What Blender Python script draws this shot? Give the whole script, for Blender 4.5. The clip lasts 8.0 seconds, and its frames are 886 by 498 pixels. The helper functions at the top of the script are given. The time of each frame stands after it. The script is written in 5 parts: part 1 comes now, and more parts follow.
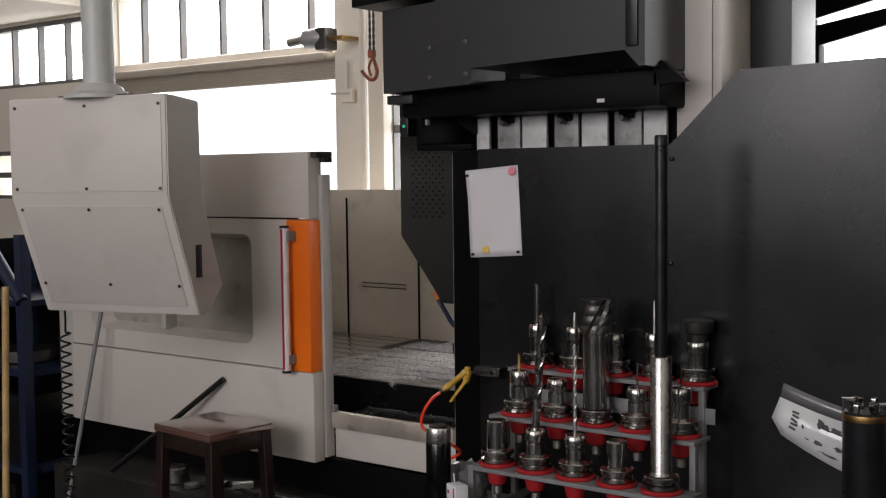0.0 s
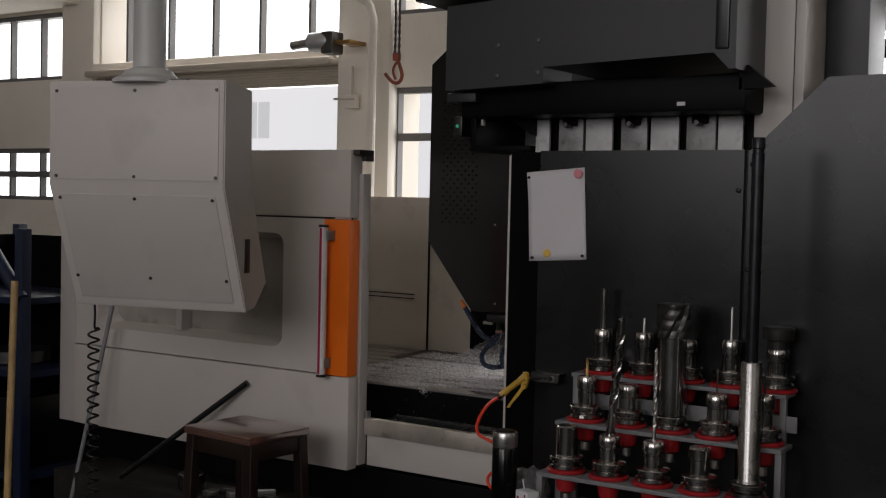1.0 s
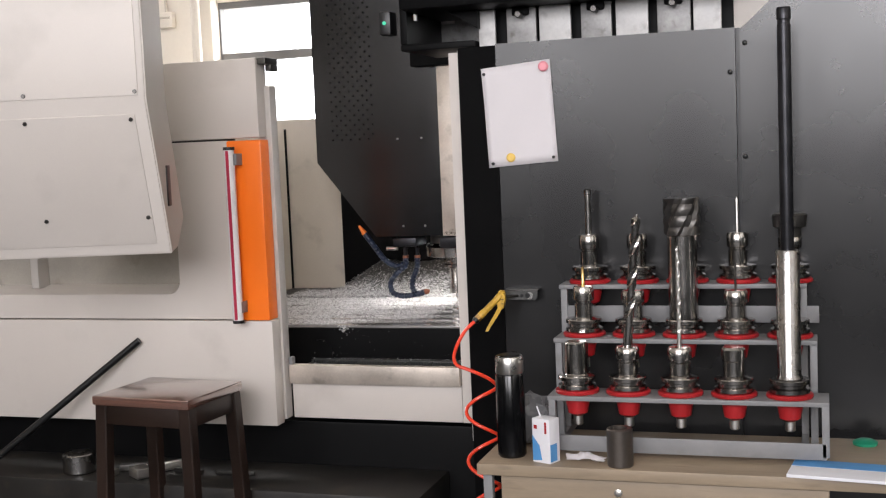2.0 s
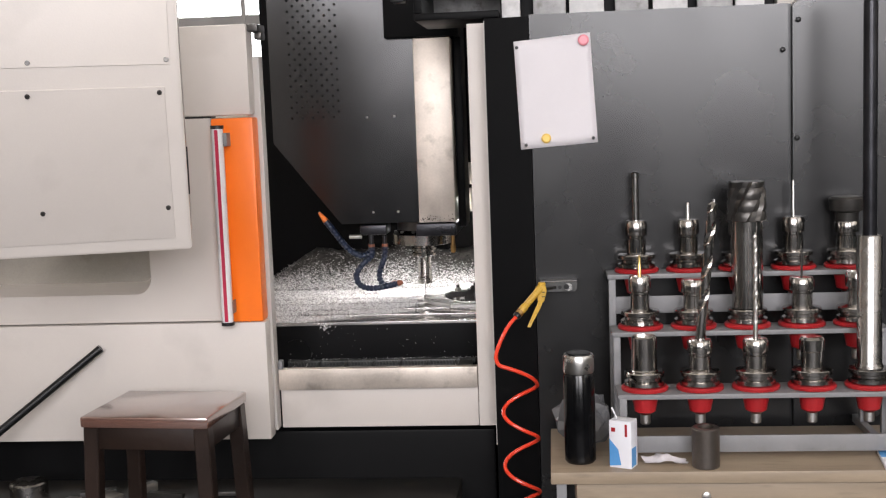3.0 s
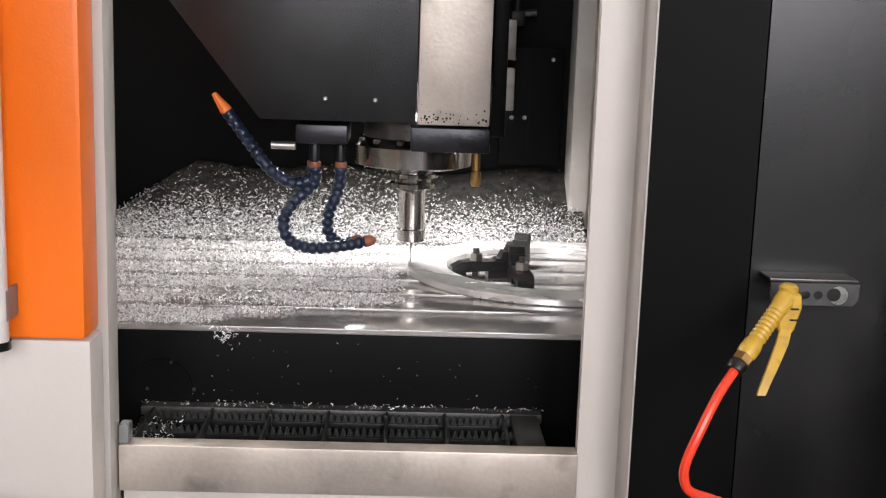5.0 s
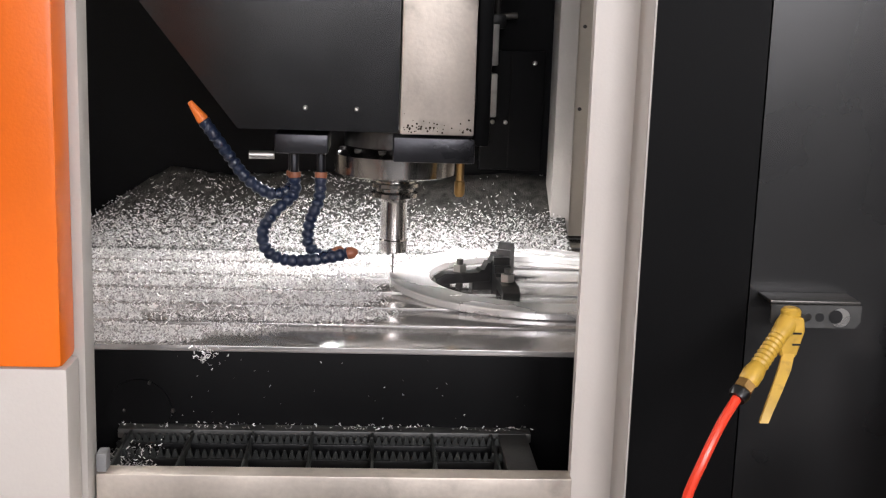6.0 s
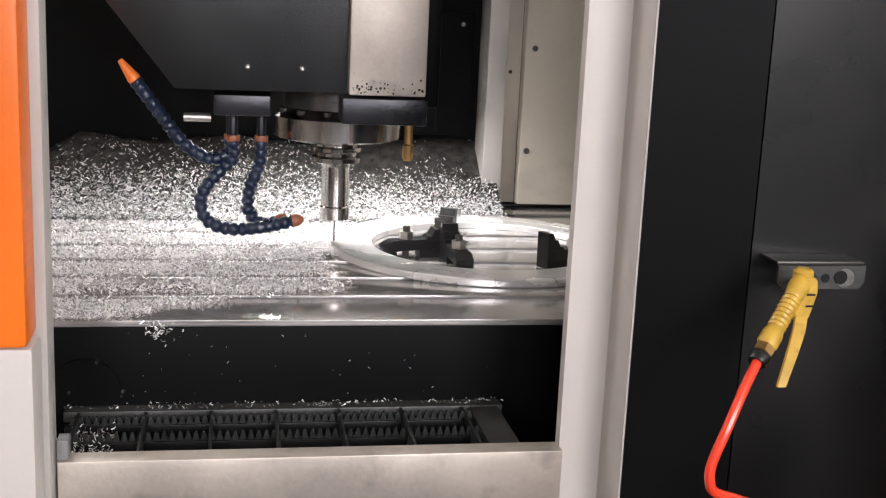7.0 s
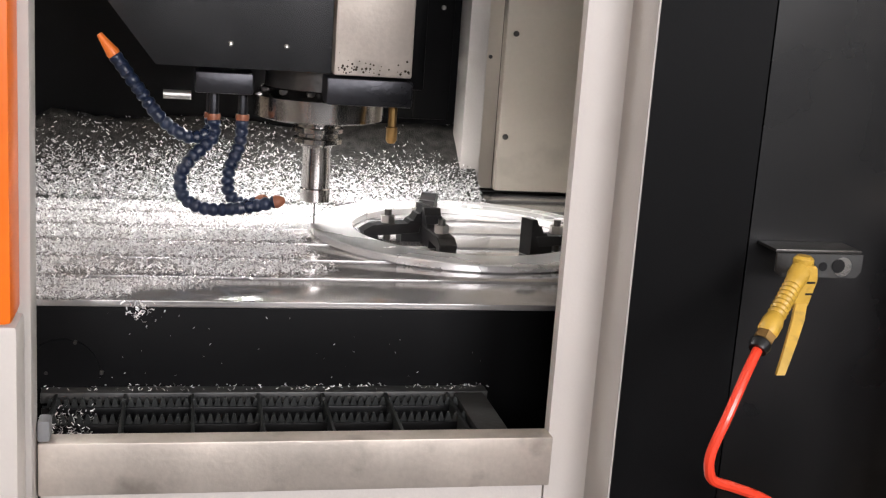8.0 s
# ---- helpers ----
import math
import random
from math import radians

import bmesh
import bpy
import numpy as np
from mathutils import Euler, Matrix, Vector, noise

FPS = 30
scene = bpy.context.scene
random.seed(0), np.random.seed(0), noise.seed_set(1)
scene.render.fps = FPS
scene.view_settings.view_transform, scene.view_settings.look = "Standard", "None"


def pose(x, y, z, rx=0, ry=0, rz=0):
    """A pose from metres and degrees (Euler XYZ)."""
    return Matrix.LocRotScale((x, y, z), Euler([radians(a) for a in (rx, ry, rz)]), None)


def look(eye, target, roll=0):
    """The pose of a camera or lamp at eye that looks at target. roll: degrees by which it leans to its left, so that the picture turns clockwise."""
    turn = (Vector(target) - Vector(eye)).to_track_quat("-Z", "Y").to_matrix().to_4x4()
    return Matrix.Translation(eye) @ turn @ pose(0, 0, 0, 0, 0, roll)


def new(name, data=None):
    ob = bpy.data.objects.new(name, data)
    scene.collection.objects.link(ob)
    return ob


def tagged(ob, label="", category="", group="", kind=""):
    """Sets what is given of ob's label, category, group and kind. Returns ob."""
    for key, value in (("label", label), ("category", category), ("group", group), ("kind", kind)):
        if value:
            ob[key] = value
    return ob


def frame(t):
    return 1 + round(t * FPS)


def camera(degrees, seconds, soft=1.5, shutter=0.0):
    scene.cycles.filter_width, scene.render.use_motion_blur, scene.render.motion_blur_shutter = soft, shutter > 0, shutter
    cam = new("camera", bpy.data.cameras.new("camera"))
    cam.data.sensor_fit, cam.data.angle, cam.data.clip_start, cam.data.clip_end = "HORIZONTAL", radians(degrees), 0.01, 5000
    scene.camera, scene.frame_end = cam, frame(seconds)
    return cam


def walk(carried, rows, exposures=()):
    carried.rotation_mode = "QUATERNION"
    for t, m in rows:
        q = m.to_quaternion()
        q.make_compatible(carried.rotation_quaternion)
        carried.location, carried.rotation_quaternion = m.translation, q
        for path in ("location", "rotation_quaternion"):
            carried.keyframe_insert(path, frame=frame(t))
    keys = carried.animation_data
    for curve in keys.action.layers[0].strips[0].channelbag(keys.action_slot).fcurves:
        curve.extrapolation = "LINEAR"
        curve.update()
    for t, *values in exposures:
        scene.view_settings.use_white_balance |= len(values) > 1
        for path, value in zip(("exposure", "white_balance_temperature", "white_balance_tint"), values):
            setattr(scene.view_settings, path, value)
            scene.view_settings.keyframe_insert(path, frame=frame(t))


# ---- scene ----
cam = camera(41.0, 8.0, soft=1.2)
PATH = [
    (0, (2.303, -3.160, 1.794), (1.089, -1.575, 1.669), -0.7),
    (0.5, (2.128, -3.308, 1.768), (0.975, -1.674, 1.733), -2.7),
    (1, (1.859, -3.369, 1.702), (0.768, -1.695, 1.624), 1.3),
    (1.5, (1.407, -3.337, 1.609), (0.546, -1.540, 1.435), -2.2),
    (1.7, (1.238, -3.353, 1.588), (0.458, -1.518, 1.429), -2.1),
    (2.8, (0.161, -3.237, 1.635), (-0.033, -1.262, 1.390), -3.3),
    (3, (0.085, -3.199, 1.627), (-0.104, -1.221, 1.398), -2.1),
    (3.5, (-0.072, -2.660, 1.601), (-0.241, -0.679, 1.380), 0.7),
    (4, (-0.099, -1.999, 1.561), (-0.257, -0.031, 1.245), -0.1),
    (4.2, (-0.181, -1.698, 1.524), (-0.247, 0.266, 1.153), -0.6),
    (5.3, (-0.371, -1.316, 1.424), (-0.306, 0.650, 1.061), 2.0),
    (5.5, (-0.370, -1.311, 1.462), (-0.329, 0.658, 1.115), 1.6),
    (6, (-0.389, -1.274, 1.456), (-0.276, 0.686, 1.075), 1.9),
    (6.5, (-0.476, -1.222, 1.440), (-0.214, 0.719, 1.037), 1.5),
    (7, (-0.531, -1.187, 1.429), (-0.178, 0.736, 1.009), 2.6),
    (7.5, (-0.562, -1.160, 1.411), (-0.174, 0.759, 1.001), 3.0),
    (8, (-0.568, -1.159, 1.414), (-0.142, 0.746, 0.981), 4.0),
]
# the clip's camera brightens its picture as it turns from the windows
EXPOSURES = [(0, -0.4, 6500, 10), (0.5, -1.05, 6500, 10), (1.0, -1.3, 6500, 10), (1.2, -0.7, 6450, 9), (1.5, 0.27, 6350, 8), (1.7, 0.52, 6400, 9), (3.0, 0.81, 6450, 10), (3.5, 0.97, 6450, 10),
             (4.0, 0.84, 6450, 10), (5.5, 0.88, 6400, 10), (6.5, 0.92, 6400, 11), (7.5, 1.0, 6400, 10), (8.0, 1.0, 6400, 10)]
walk(cam, [(t, look(eye, target, roll)) for t, eye, target, roll in PATH], EXPOSURES)

# ---- world, lights, exposure are keyed above and below ----
world = bpy.data.worlds.new("world")
scene.world = world
world.use_nodes = True
wn = world.node_tree
sky = wn.nodes.new("ShaderNodeTexSky")
sky.sky_type = "NISHITA"
sky.sun_disc = False
sky.sun_elevation = radians(38)
sky.sun_rotation = radians(200)
wn.links.new(sky.outputs[0], wn.nodes["Background"].inputs[0])
wn.nodes["Background"].inputs[1].default_value = 0.12


def area(name, eye, target, sx, sy, watts, colour):
    lamp = bpy.data.lights.new(name, "AREA")
    lamp.shape, lamp.size, lamp.size_y = "RECTANGLE", sx, sy
    lamp.energy, lamp.color = watts, colour
    ob = new(name, lamp)
    ob.matrix_world = look(eye, target)
    return ob


sun = bpy.data.lights.new("sun", "SUN")
sun.energy, sun.angle, sun.color = 1.2, radians(10), (1.0, 0.96, 0.9)
new("sun", sun).matrix_world = look((3, 8, 8), (0, 0, 0))
# daylight that comes in through the tall windows of the hall
area("window_light_back", (-3.0, 1.62, 2.67), (-3.0, -3.0, 1.6), 1.9, 0.42, 24, (1.0, 0.97, 0.98))
area("window_light_front", (-1.7, -7.9, 3.25), (-1.7, 0.0, 2.0), 2.1, 2.4, 105, (0.99, 0.962, 0.995))
area("window_light_front", (1.7, -7.9, 3.25), (1.7, 0.0, 2.0), 3.0, 2.4, 225, (0.99, 0.962, 0.995))
# weak fill added from the right, where no window is known
area("side_fill_light", (4.9, -3.4, 3.0), (0.0, -2.0, 1.6), 4.0, 1.8, 14, (0.93, 0.96, 1.0))
# an assumed work light, added out of sight below the rear of the head
area("hidden_work_light", (-0.36, 0.92, 1.31), (-0.33, 0.76, 1.0), 0.26, 0.07, 5.0, (1.0, 0.97, 0.94))


# ---- materials ----
def mat(name, base, rough=0.5, metal=0.0, vary=0.12, scale=6.0, bump=0.05, fine=120.0, spec=0.5, coat=0.0, stretch=None, dirt=0.0):
    """A painted, plastic, wooden or metal surface with two scales of variation."""
    m = bpy.data.materials.new(name)
    m.use_nodes = True
    nt = m.node_tree
    p = nt.nodes["Principled BSDF"]
    p.inputs["Metallic"].default_value = metal
    p.inputs["Specular IOR Level"].default_value = spec
    p.inputs["Coat Weight"].default_value = coat
    p.inputs["Coat Roughness"].default_value = 0.12
    co = nt.nodes.new("ShaderNodeTexCoord")
    mp = nt.nodes.new("ShaderNodeMapping")
    if stretch:
        mp.inputs["Scale"].default_value = stretch
    nt.links.new(co.outputs["Object"], mp.inputs[0])
    big = nt.nodes.new("ShaderNodeTexNoise")
    big.inputs["Scale"].default_value, big.inputs["Detail"].default_value = scale, 6
    small = nt.nodes.new("ShaderNodeTexNoise")
    small.inputs["Scale"].default_value, small.inputs["Detail"].default_value = fine, 4
    nt.links.new(mp.outputs[0], big.inputs[0])
    nt.links.new(mp.outputs[0], small.inputs[0])
    ramp = nt.nodes.new("ShaderNodeMapRange")
    ramp.inputs[1].default_value, ramp.inputs[2].default_value = 0.3, 0.7
    ramp.inputs[3].default_value, ramp.inputs[4].default_value = 1 - vary, 1 + vary
    nt.links.new(big.outputs[0], ramp.inputs[0])
    ramp2 = nt.nodes.new("ShaderNodeMapRange")
    ramp2.inputs[3].default_value, ramp2.inputs[4].default_value = 1 - vary * 0.5, 1 + vary * 0.5
    nt.links.new(small.outputs[0], ramp2.inputs[0])
    mul = nt.nodes.new("ShaderNodeMath")
    mul.operation = "MULTIPLY"
    nt.links.new(ramp.outputs[0], mul.inputs[0])
    nt.links.new(ramp2.outputs[0], mul.inputs[1])
    vm = nt.nodes.new("ShaderNodeVectorMath")
    vm.operation = "SCALE"
    vm.inputs[0].default_value = base
    nt.links.new(mul.outputs[0], vm.inputs["Scale"])
    colour = vm.outputs[0]
    if dirt:
        spots = nt.nodes.new("ShaderNodeTexNoise")
        spots.inputs["Scale"].default_value, spots.inputs["Detail"].default_value = scale * 2.3, 9
        nt.links.new(mp.outputs[0], spots.inputs[0])
        dr = nt.nodes.new("ShaderNodeMapRange")
        dr.inputs[1].default_value, dr.inputs[2].default_value = 0.58, 0.74
        dr.inputs[3].default_value, dr.inputs[4].default_value = 0.0, dirt
        nt.links.new(spots.outputs[0], dr.inputs[0])
        mix = nt.nodes.new("ShaderNodeMix")
        mix.data_type = "RGBA"
        nt.links.new(dr.outputs[0], mix.inputs[0])
        nt.links.new(colour, mix.inputs[6])
        mix.inputs[7].default_value = (0.06, 0.045, 0.03, 1)
        colour = mix.outputs[2]
    nt.links.new(colour, p.inputs["Base Color"])
    rr = nt.nodes.new("ShaderNodeMapRange")
    rr.inputs[3].default_value, rr.inputs[4].default_value = max(0.02, rough - 0.1), min(1.0, rough + 0.1)
    nt.links.new(big.outputs[0], rr.inputs[0])
    nt.links.new(rr.outputs[0], p.inputs["Roughness"])
    if bump:
        b = nt.nodes.new("ShaderNodeBump")
        b.inputs["Strength"].default_value, b.inputs["Distance"].default_value = bump, 0.004
        nt.links.new(small.outputs[0], b.inputs["Height"])
        nt.links.new(b.outputs[0], p.inputs["Normal"])
    return m


def glow(name, colour, strength):
    m = bpy.data.materials.new(name)
    m.use_nodes = True
    p = m.node_tree.nodes["Principled BSDF"]
    p.inputs["Base Color"].default_value = (0.02, 0.02, 0.02, 1)
    p.inputs["Emission Color"].default_value = (*colour, 1)
    p.inputs["Emission Strength"].default_value = strength
    return m


WHITE = mat("ivory_paint", (0.60, 0.555, 0.515), 0.42, vary=0.05, scale=2.0, bump=0.06, fine=260, dirt=0.12)
# the ivory again, a step darker, for stiles, window bar and linings
WHITE_DIM = mat("ivory_paint_dim", (0.50, 0.47, 0.44), 0.45, vary=0.06, scale=2.5, bump=0.08, fine=260, dirt=0.2)
# ivory darkened for the shade in the door recess, plus dust spots
DUSTY_SHADE = mat("dusty_shaded_plate", (0.34, 0.315, 0.275), 0.55, vary=0.2, scale=5.0, bump=0.08, fine=180, dirt=0.4)
CREAM = mat("beige_paint", (0.56, 0.505, 0.43), 0.5, vary=0.08, scale=3.0, bump=0.05, dirt=0.3)
BLACK = mat("black_paint", (0.0035, 0.0035, 0.0038), 0.45, vary=0.2, scale=4.0, bump=0.03, fine=420, spec=0.08)
GREY = mat("charcoal_paint", (0.0066, 0.0065, 0.0068), 0.28, vary=0.25, scale=3.0, bump=0.015, fine=420, spec=0.58)
TRAYP = mat("dusty_tray_paint", (0.017, 0.0155, 0.014), 0.5, vary=0.4, scale=5.0, bump=0.15, fine=200, spec=0.4, dirt=0.4)
HEADM = mat("black_grey_head_paint", (0.006, 0.006, 0.0067), 0.2, vary=0.2, scale=4.0, bump=0.04, fine=380, spec=0.5)
HEADP = mat("dark_grey_paint", (0.016, 0.016, 0.0175), 0.36, vary=0.12, scale=3.0, bump=0.2, fine=380)
ORANGE = mat("orange_paint", (0.97, 0.19, 0.008), 0.38, vary=0.05, scale=4.0, bump=0.05, fine=260)
STEEL = mat("brushed_steel", (0.60, 0.58, 0.55), 0.40, metal=1.0, vary=0.12, scale=5.0, bump=0.05, fine=160, stretch=(1, 1, 6), dirt=0.15)
TABLE = mat("oily_cast_iron", (0.62, 0.60, 0.59), 0.17, metal=0.72, vary=0.25, scale=5.0, bump=0.06, fine=90, dirt=0.35)
# near-black that paints the shade inside slots, holes, creases and joints
GAPSHADE = mat("gap_shade_black", (0.012, 0.011, 0.010), 0.7, vary=0.2, spec=0.1)
CHROME = mat("polished_steel", (0.47, 0.45, 0.43), 0.18, metal=1.0, vary=0.25, scale=14.0, bump=0.03, fine=200, dirt=0.15)
TUBEM = mat("satin_ground_steel", (0.30, 0.29, 0.28), 0.26, metal=1.0, vary=0.2, scale=12.0, bump=0.03, fine=200, dirt=0.2)
DARKSTEEL = mat("blackened_steel", (0.10, 0.095, 0.09), 0.35, metal=0.8, vary=0.3, scale=14.0, bump=0.15)
SILLM = mat("worn_sill_steel", (0.56, 0.50, 0.44), 0.42, metal=0.6, vary=0.22, scale=7.0, bump=0.08, fine=140, dirt=0.4)
RAILP = mat("dull_grey_rail", (0.075, 0.075, 0.073), 0.45, metal=0.5, vary=0.25, scale=20.0, bump=0.1, dirt=0.3)
TOOTH = mat("dark_green_grey_plastic", (0.022, 0.024, 0.023), 0.4, vary=0.2, scale=30.0)
BLUED = mat("blued_steel", (0.03, 0.03, 0.034), 0.3, metal=0.7, vary=0.3, scale=14.0, bump=0.08)
CLAMPM = mat("black_oxide_steel", (0.022, 0.021, 0.021), 0.34, metal=0.3, vary=0.3, scale=30.0, bump=0.08)
OILM = mat("brown_oil", (0.035, 0.022, 0.012), 0.25, vary=0.3, scale=60.0)
RED = mat("red_plastic", (0.38, 0.014, 0.018), 0.4, vary=0.1, scale=9.0)
HOSE = mat("red_hose", (0.85, 0.06, 0.025), 0.3, vary=0.06, scale=9.0, coat=0.3)
YELLOW = mat("yellow_metal_paint", (0.56, 0.34, 0.045), 0.4, vary=0.15, scale=30.0, dirt=0.4)
BRASS = mat("brass", (0.36, 0.22, 0.085), 0.4, metal=1.0, vary=0.15, scale=30.0)
GOLD = mat("coated_cutter", (0.75, 0.52, 0.2), 0.3, metal=1.0, vary=0.1)
WOOD = mat("dark_stained_wood", (0.017, 0.0085, 0.0055), 0.4, vary=0.4, scale=6.0, bump=0.2, fine=60, stretch=(1, 8, 1), coat=0.3)
WOODTOP = mat("worn_red_brown_wood", (0.17, 0.075, 0.052), 0.22, vary=0.25, scale=4.0, bump=0.05, fine=50, stretch=(1, 8, 1), coat=1.0, dirt=0.15, spec=0.9)
WOODTOP.node_tree.nodes["Principled BSDF"].inputs["Coat IOR"].default_value = 4.5
WOODTOP.node_tree.nodes["Principled BSDF"].inputs["Coat Roughness"].default_value = 0.16
DESK = mat("pale_desk_board", (0.30, 0.235, 0.165), 0.45, vary=0.12, scale=4.0, bump=0.06, fine=60, stretch=(1, 8, 8), dirt=0.3)
PAPER = mat("paper", (0.69, 0.66, 0.68), 0.7, vary=0.02, scale=10.0, bump=0.03)
PINK = mat("pink_magnet", (0.8, 0.28, 0.33), 0.35, vary=0.05)
YMAG = mat("yellow_magnet", (0.82, 0.55, 0.12), 0.35, vary=0.05)
BLACKP = mat("black_plastic", (0.005, 0.005, 0.0055), 0.35, vary=0.15, scale=20.0)
GLOSSB = mat("glossy_black_enamel", (0.003, 0.003, 0.0035), 0.14, vary=0.1, scale=20.0, bump=0.0, spec=0.4)
CAPM = mat("satin_steel_cap", (0.55, 0.54, 0.52), 0.28, metal=1.0, vary=0.1, scale=20.0, bump=0.02)
NAVY = mat("navy_plastic", (0.012, 0.02, 0.045), 0.3, vary=0.15, scale=30.0)
ONOZ = mat("orange_plastic", (0.85, 0.2, 0.03), 0.4, vary=0.08)
RINGM = mat("dull_orange_plastic", (0.26, 0.09, 0.045), 0.45, vary=0.15)
CHIP = mat("aluminium_chips", (0.93, 0.92, 0.92), 0.4, metal=0.15, vary=0.12, scale=40.0, bump=0.0)
_cn = CHIP.node_tree
_geo = _cn.nodes.new("ShaderNodeNewGeometry")
_cr = _cn.nodes.new("ShaderNodeValToRGB")
_cr.color_ramp.elements[0].color, _cr.color_ramp.elements[1].color = (0.17, 0.16, 0.155, 1), (0.86, 0.845, 0.84, 1)
_cr.color_ramp.elements[1].position = 0.6
_cn.links.new(_geo.outputs["Random Per Island"], _cr.inputs[0])
_cn.links.new(_cr.outputs[0], _cn.nodes["Principled BSDF"].inputs["Base Color"])
WALLM = mat("cream_wall_plaster", (0.80, 0.74, 0.65), 0.8, vary=0.06, scale=1.5, bump=0.15, fine=60, dirt=0.06)
FLOORM = mat("dark_painted_concrete", (0.016, 0.0155, 0.015), 0.62, vary=0.3, scale=1.8, bump=0.15, fine=50, dirt=0.5)
# stands in for the dark machinery low in the hall
DARKHALL = mat("dark_lower_hall", (0.035, 0.042, 0.04), 0.6, vary=0.2, scale=1.5)
CEIL = mat("ceiling_paint", (0.7, 0.66, 0.6), 0.8, vary=0.05, scale=1.2)
SHUT = mat("shutter_slats", (0.50, 0.44, 0.36), 0.5, vary=0.06)
FRAME = mat("window_frame_paint", (0.15, 0.145, 0.14), 0.5, vary=0.15)
SKYGLOW = glow("bright_overcast_outside", (1.0, 0.99, 1.0), 7.0)
STRIPE = mat("crimson_stripe", (0.45, 0.02, 0.06), 0.35, vary=0.05)
HANDLEW = mat("white_aluminium", (0.76, 0.74, 0.74), 0.3, vary=0.05, coat=0.3)
BLUE = mat("blue_print", (0.09, 0.30, 0.62), 0.5, vary=0.1)
CARTON = mat("white_carton", (0.78, 0.78, 0.82), 0.45, vary=0.04)
BLUEP = mat("blue_paint", (0.008, 0.015, 0.042), 0.45, vary=0.15)
BAMBOO = mat("bamboo", (0.5, 0.33, 0.14), 0.5, vary=0.25, scale=12.0)
RUST = mat("rusty_red_paint", (0.26, 0.06, 0.03), 0.6, vary=0.3, scale=30.0)
GREENL = glow("green_lamp", (0.05, 0.6, 0.35), 0.8)
CLEAR = mat("clear_film", (0.66, 0.66, 0.67), 0.2, vary=0.1, coat=0.5)
CLEARB = mat("smoky_film", (0.14, 0.14, 0.145), 0.25, vary=0.15, coat=0.4)
MARK = mat("grey_print", (0.07, 0.065, 0.06), 0.5, vary=0.3, scale=40.0)
POLEM = mat("pole_grey_paint", (0.52, 0.52, 0.50), 0.4, vary=0.08, scale=5.0, dirt=0.15)
GATEL = mat("pale_gate_steel", (0.64, 0.63, 0.62), 0.42, metal=0.0, vary=0.2, scale=9.0, dirt=0.3)
GATED = mat("worn_gate_steel", (0.34, 0.335, 0.33), 0.42, metal=0.1, vary=0.4, scale=14.0, dirt=0.6)
RACKP = mat("grey_rack_paint", (0.21, 0.21, 0.215), 0.45, vary=0.1, scale=9.0, dirt=0.2)


# ---- mesh helpers ----
def box(bm, x0, x1, y0, y1, z0, z1, bevel=0.0, m=None):
    r = bmesh.ops.create_cube(bm, size=1)
    vs = r["verts"]
    for v in vs:
        v.co = Vector(((x0 + x1) / 2 + v.co.x * (x1 - x0), (y0 + y1) / 2 + v.co.y * (y1 - y0), (z0 + z1) / 2 + v.co.z * (z1 - z0)))
        if m:
            v.co = m @ v.co
    if bevel:
        es = {e for v in vs for e in v.link_edges}
        bmesh.ops.bevel(bm, geom=list(es), offset=bevel, segments=2, affect="EDGES", profile=0.6)
    return bm


def rod(bm, p, q, r, r2=None, seg=16):
    p, q = Vector(p), Vector(q)
    d = q - p
    m = Matrix.Translation((p + q) / 2) @ d.to_track_quat("Z", "Y").to_matrix().to_4x4()
    bmesh.ops.create_cone(bm, cap_ends=True, segments=seg, radius1=r, radius2=r if r2 is None else r2, depth=d.length, matrix=m)
    return bm


def lathe(bm, at, profile, seg=20, axis=None):
    """Turn (radius, height) pairs round an upright axis through at."""
    at = Vector(at)
    m = axis or Matrix()
    rings = []
    for r, h in profile:
        ring = []
        for i in range(seg):
            a = 2 * math.pi * i / seg
            ring.append(bm.verts.new(at + m @ Vector((r * math.cos(a), r * math.sin(a), h))))
        rings.append(ring)
    for a, b in zip(rings, rings[1:]):
        for i in range(seg):
            bm.faces.new((a[i], a[(i + 1) % seg], b[(i + 1) % seg], b[i]))
    bm.faces.new(rings[0][::-1])
    bm.faces.new(rings[-1])
    return bm


def prism(bm, outline, y0, y1, m=None):
    """An outline of (x, z) pairs, pushed from y0 to y1."""
    a = [bm.verts.new((x, y0, z)) for x, z in outline]
    b = [bm.verts.new((x, y1, z)) for x, z in outline]
    n = len(a)
    bm.faces.new(a)
    bm.faces.new(b[::-1])
    for i in range(n):
        bm.faces.new((a[i], b[i], b[(i + 1) % n], a[(i + 1) % n]))
    if m:
        for v in a + b:
            v.co = m @ v.co
    bmesh.ops.recalc_face_normals(bm, faces=bm.faces[:])
    return bm


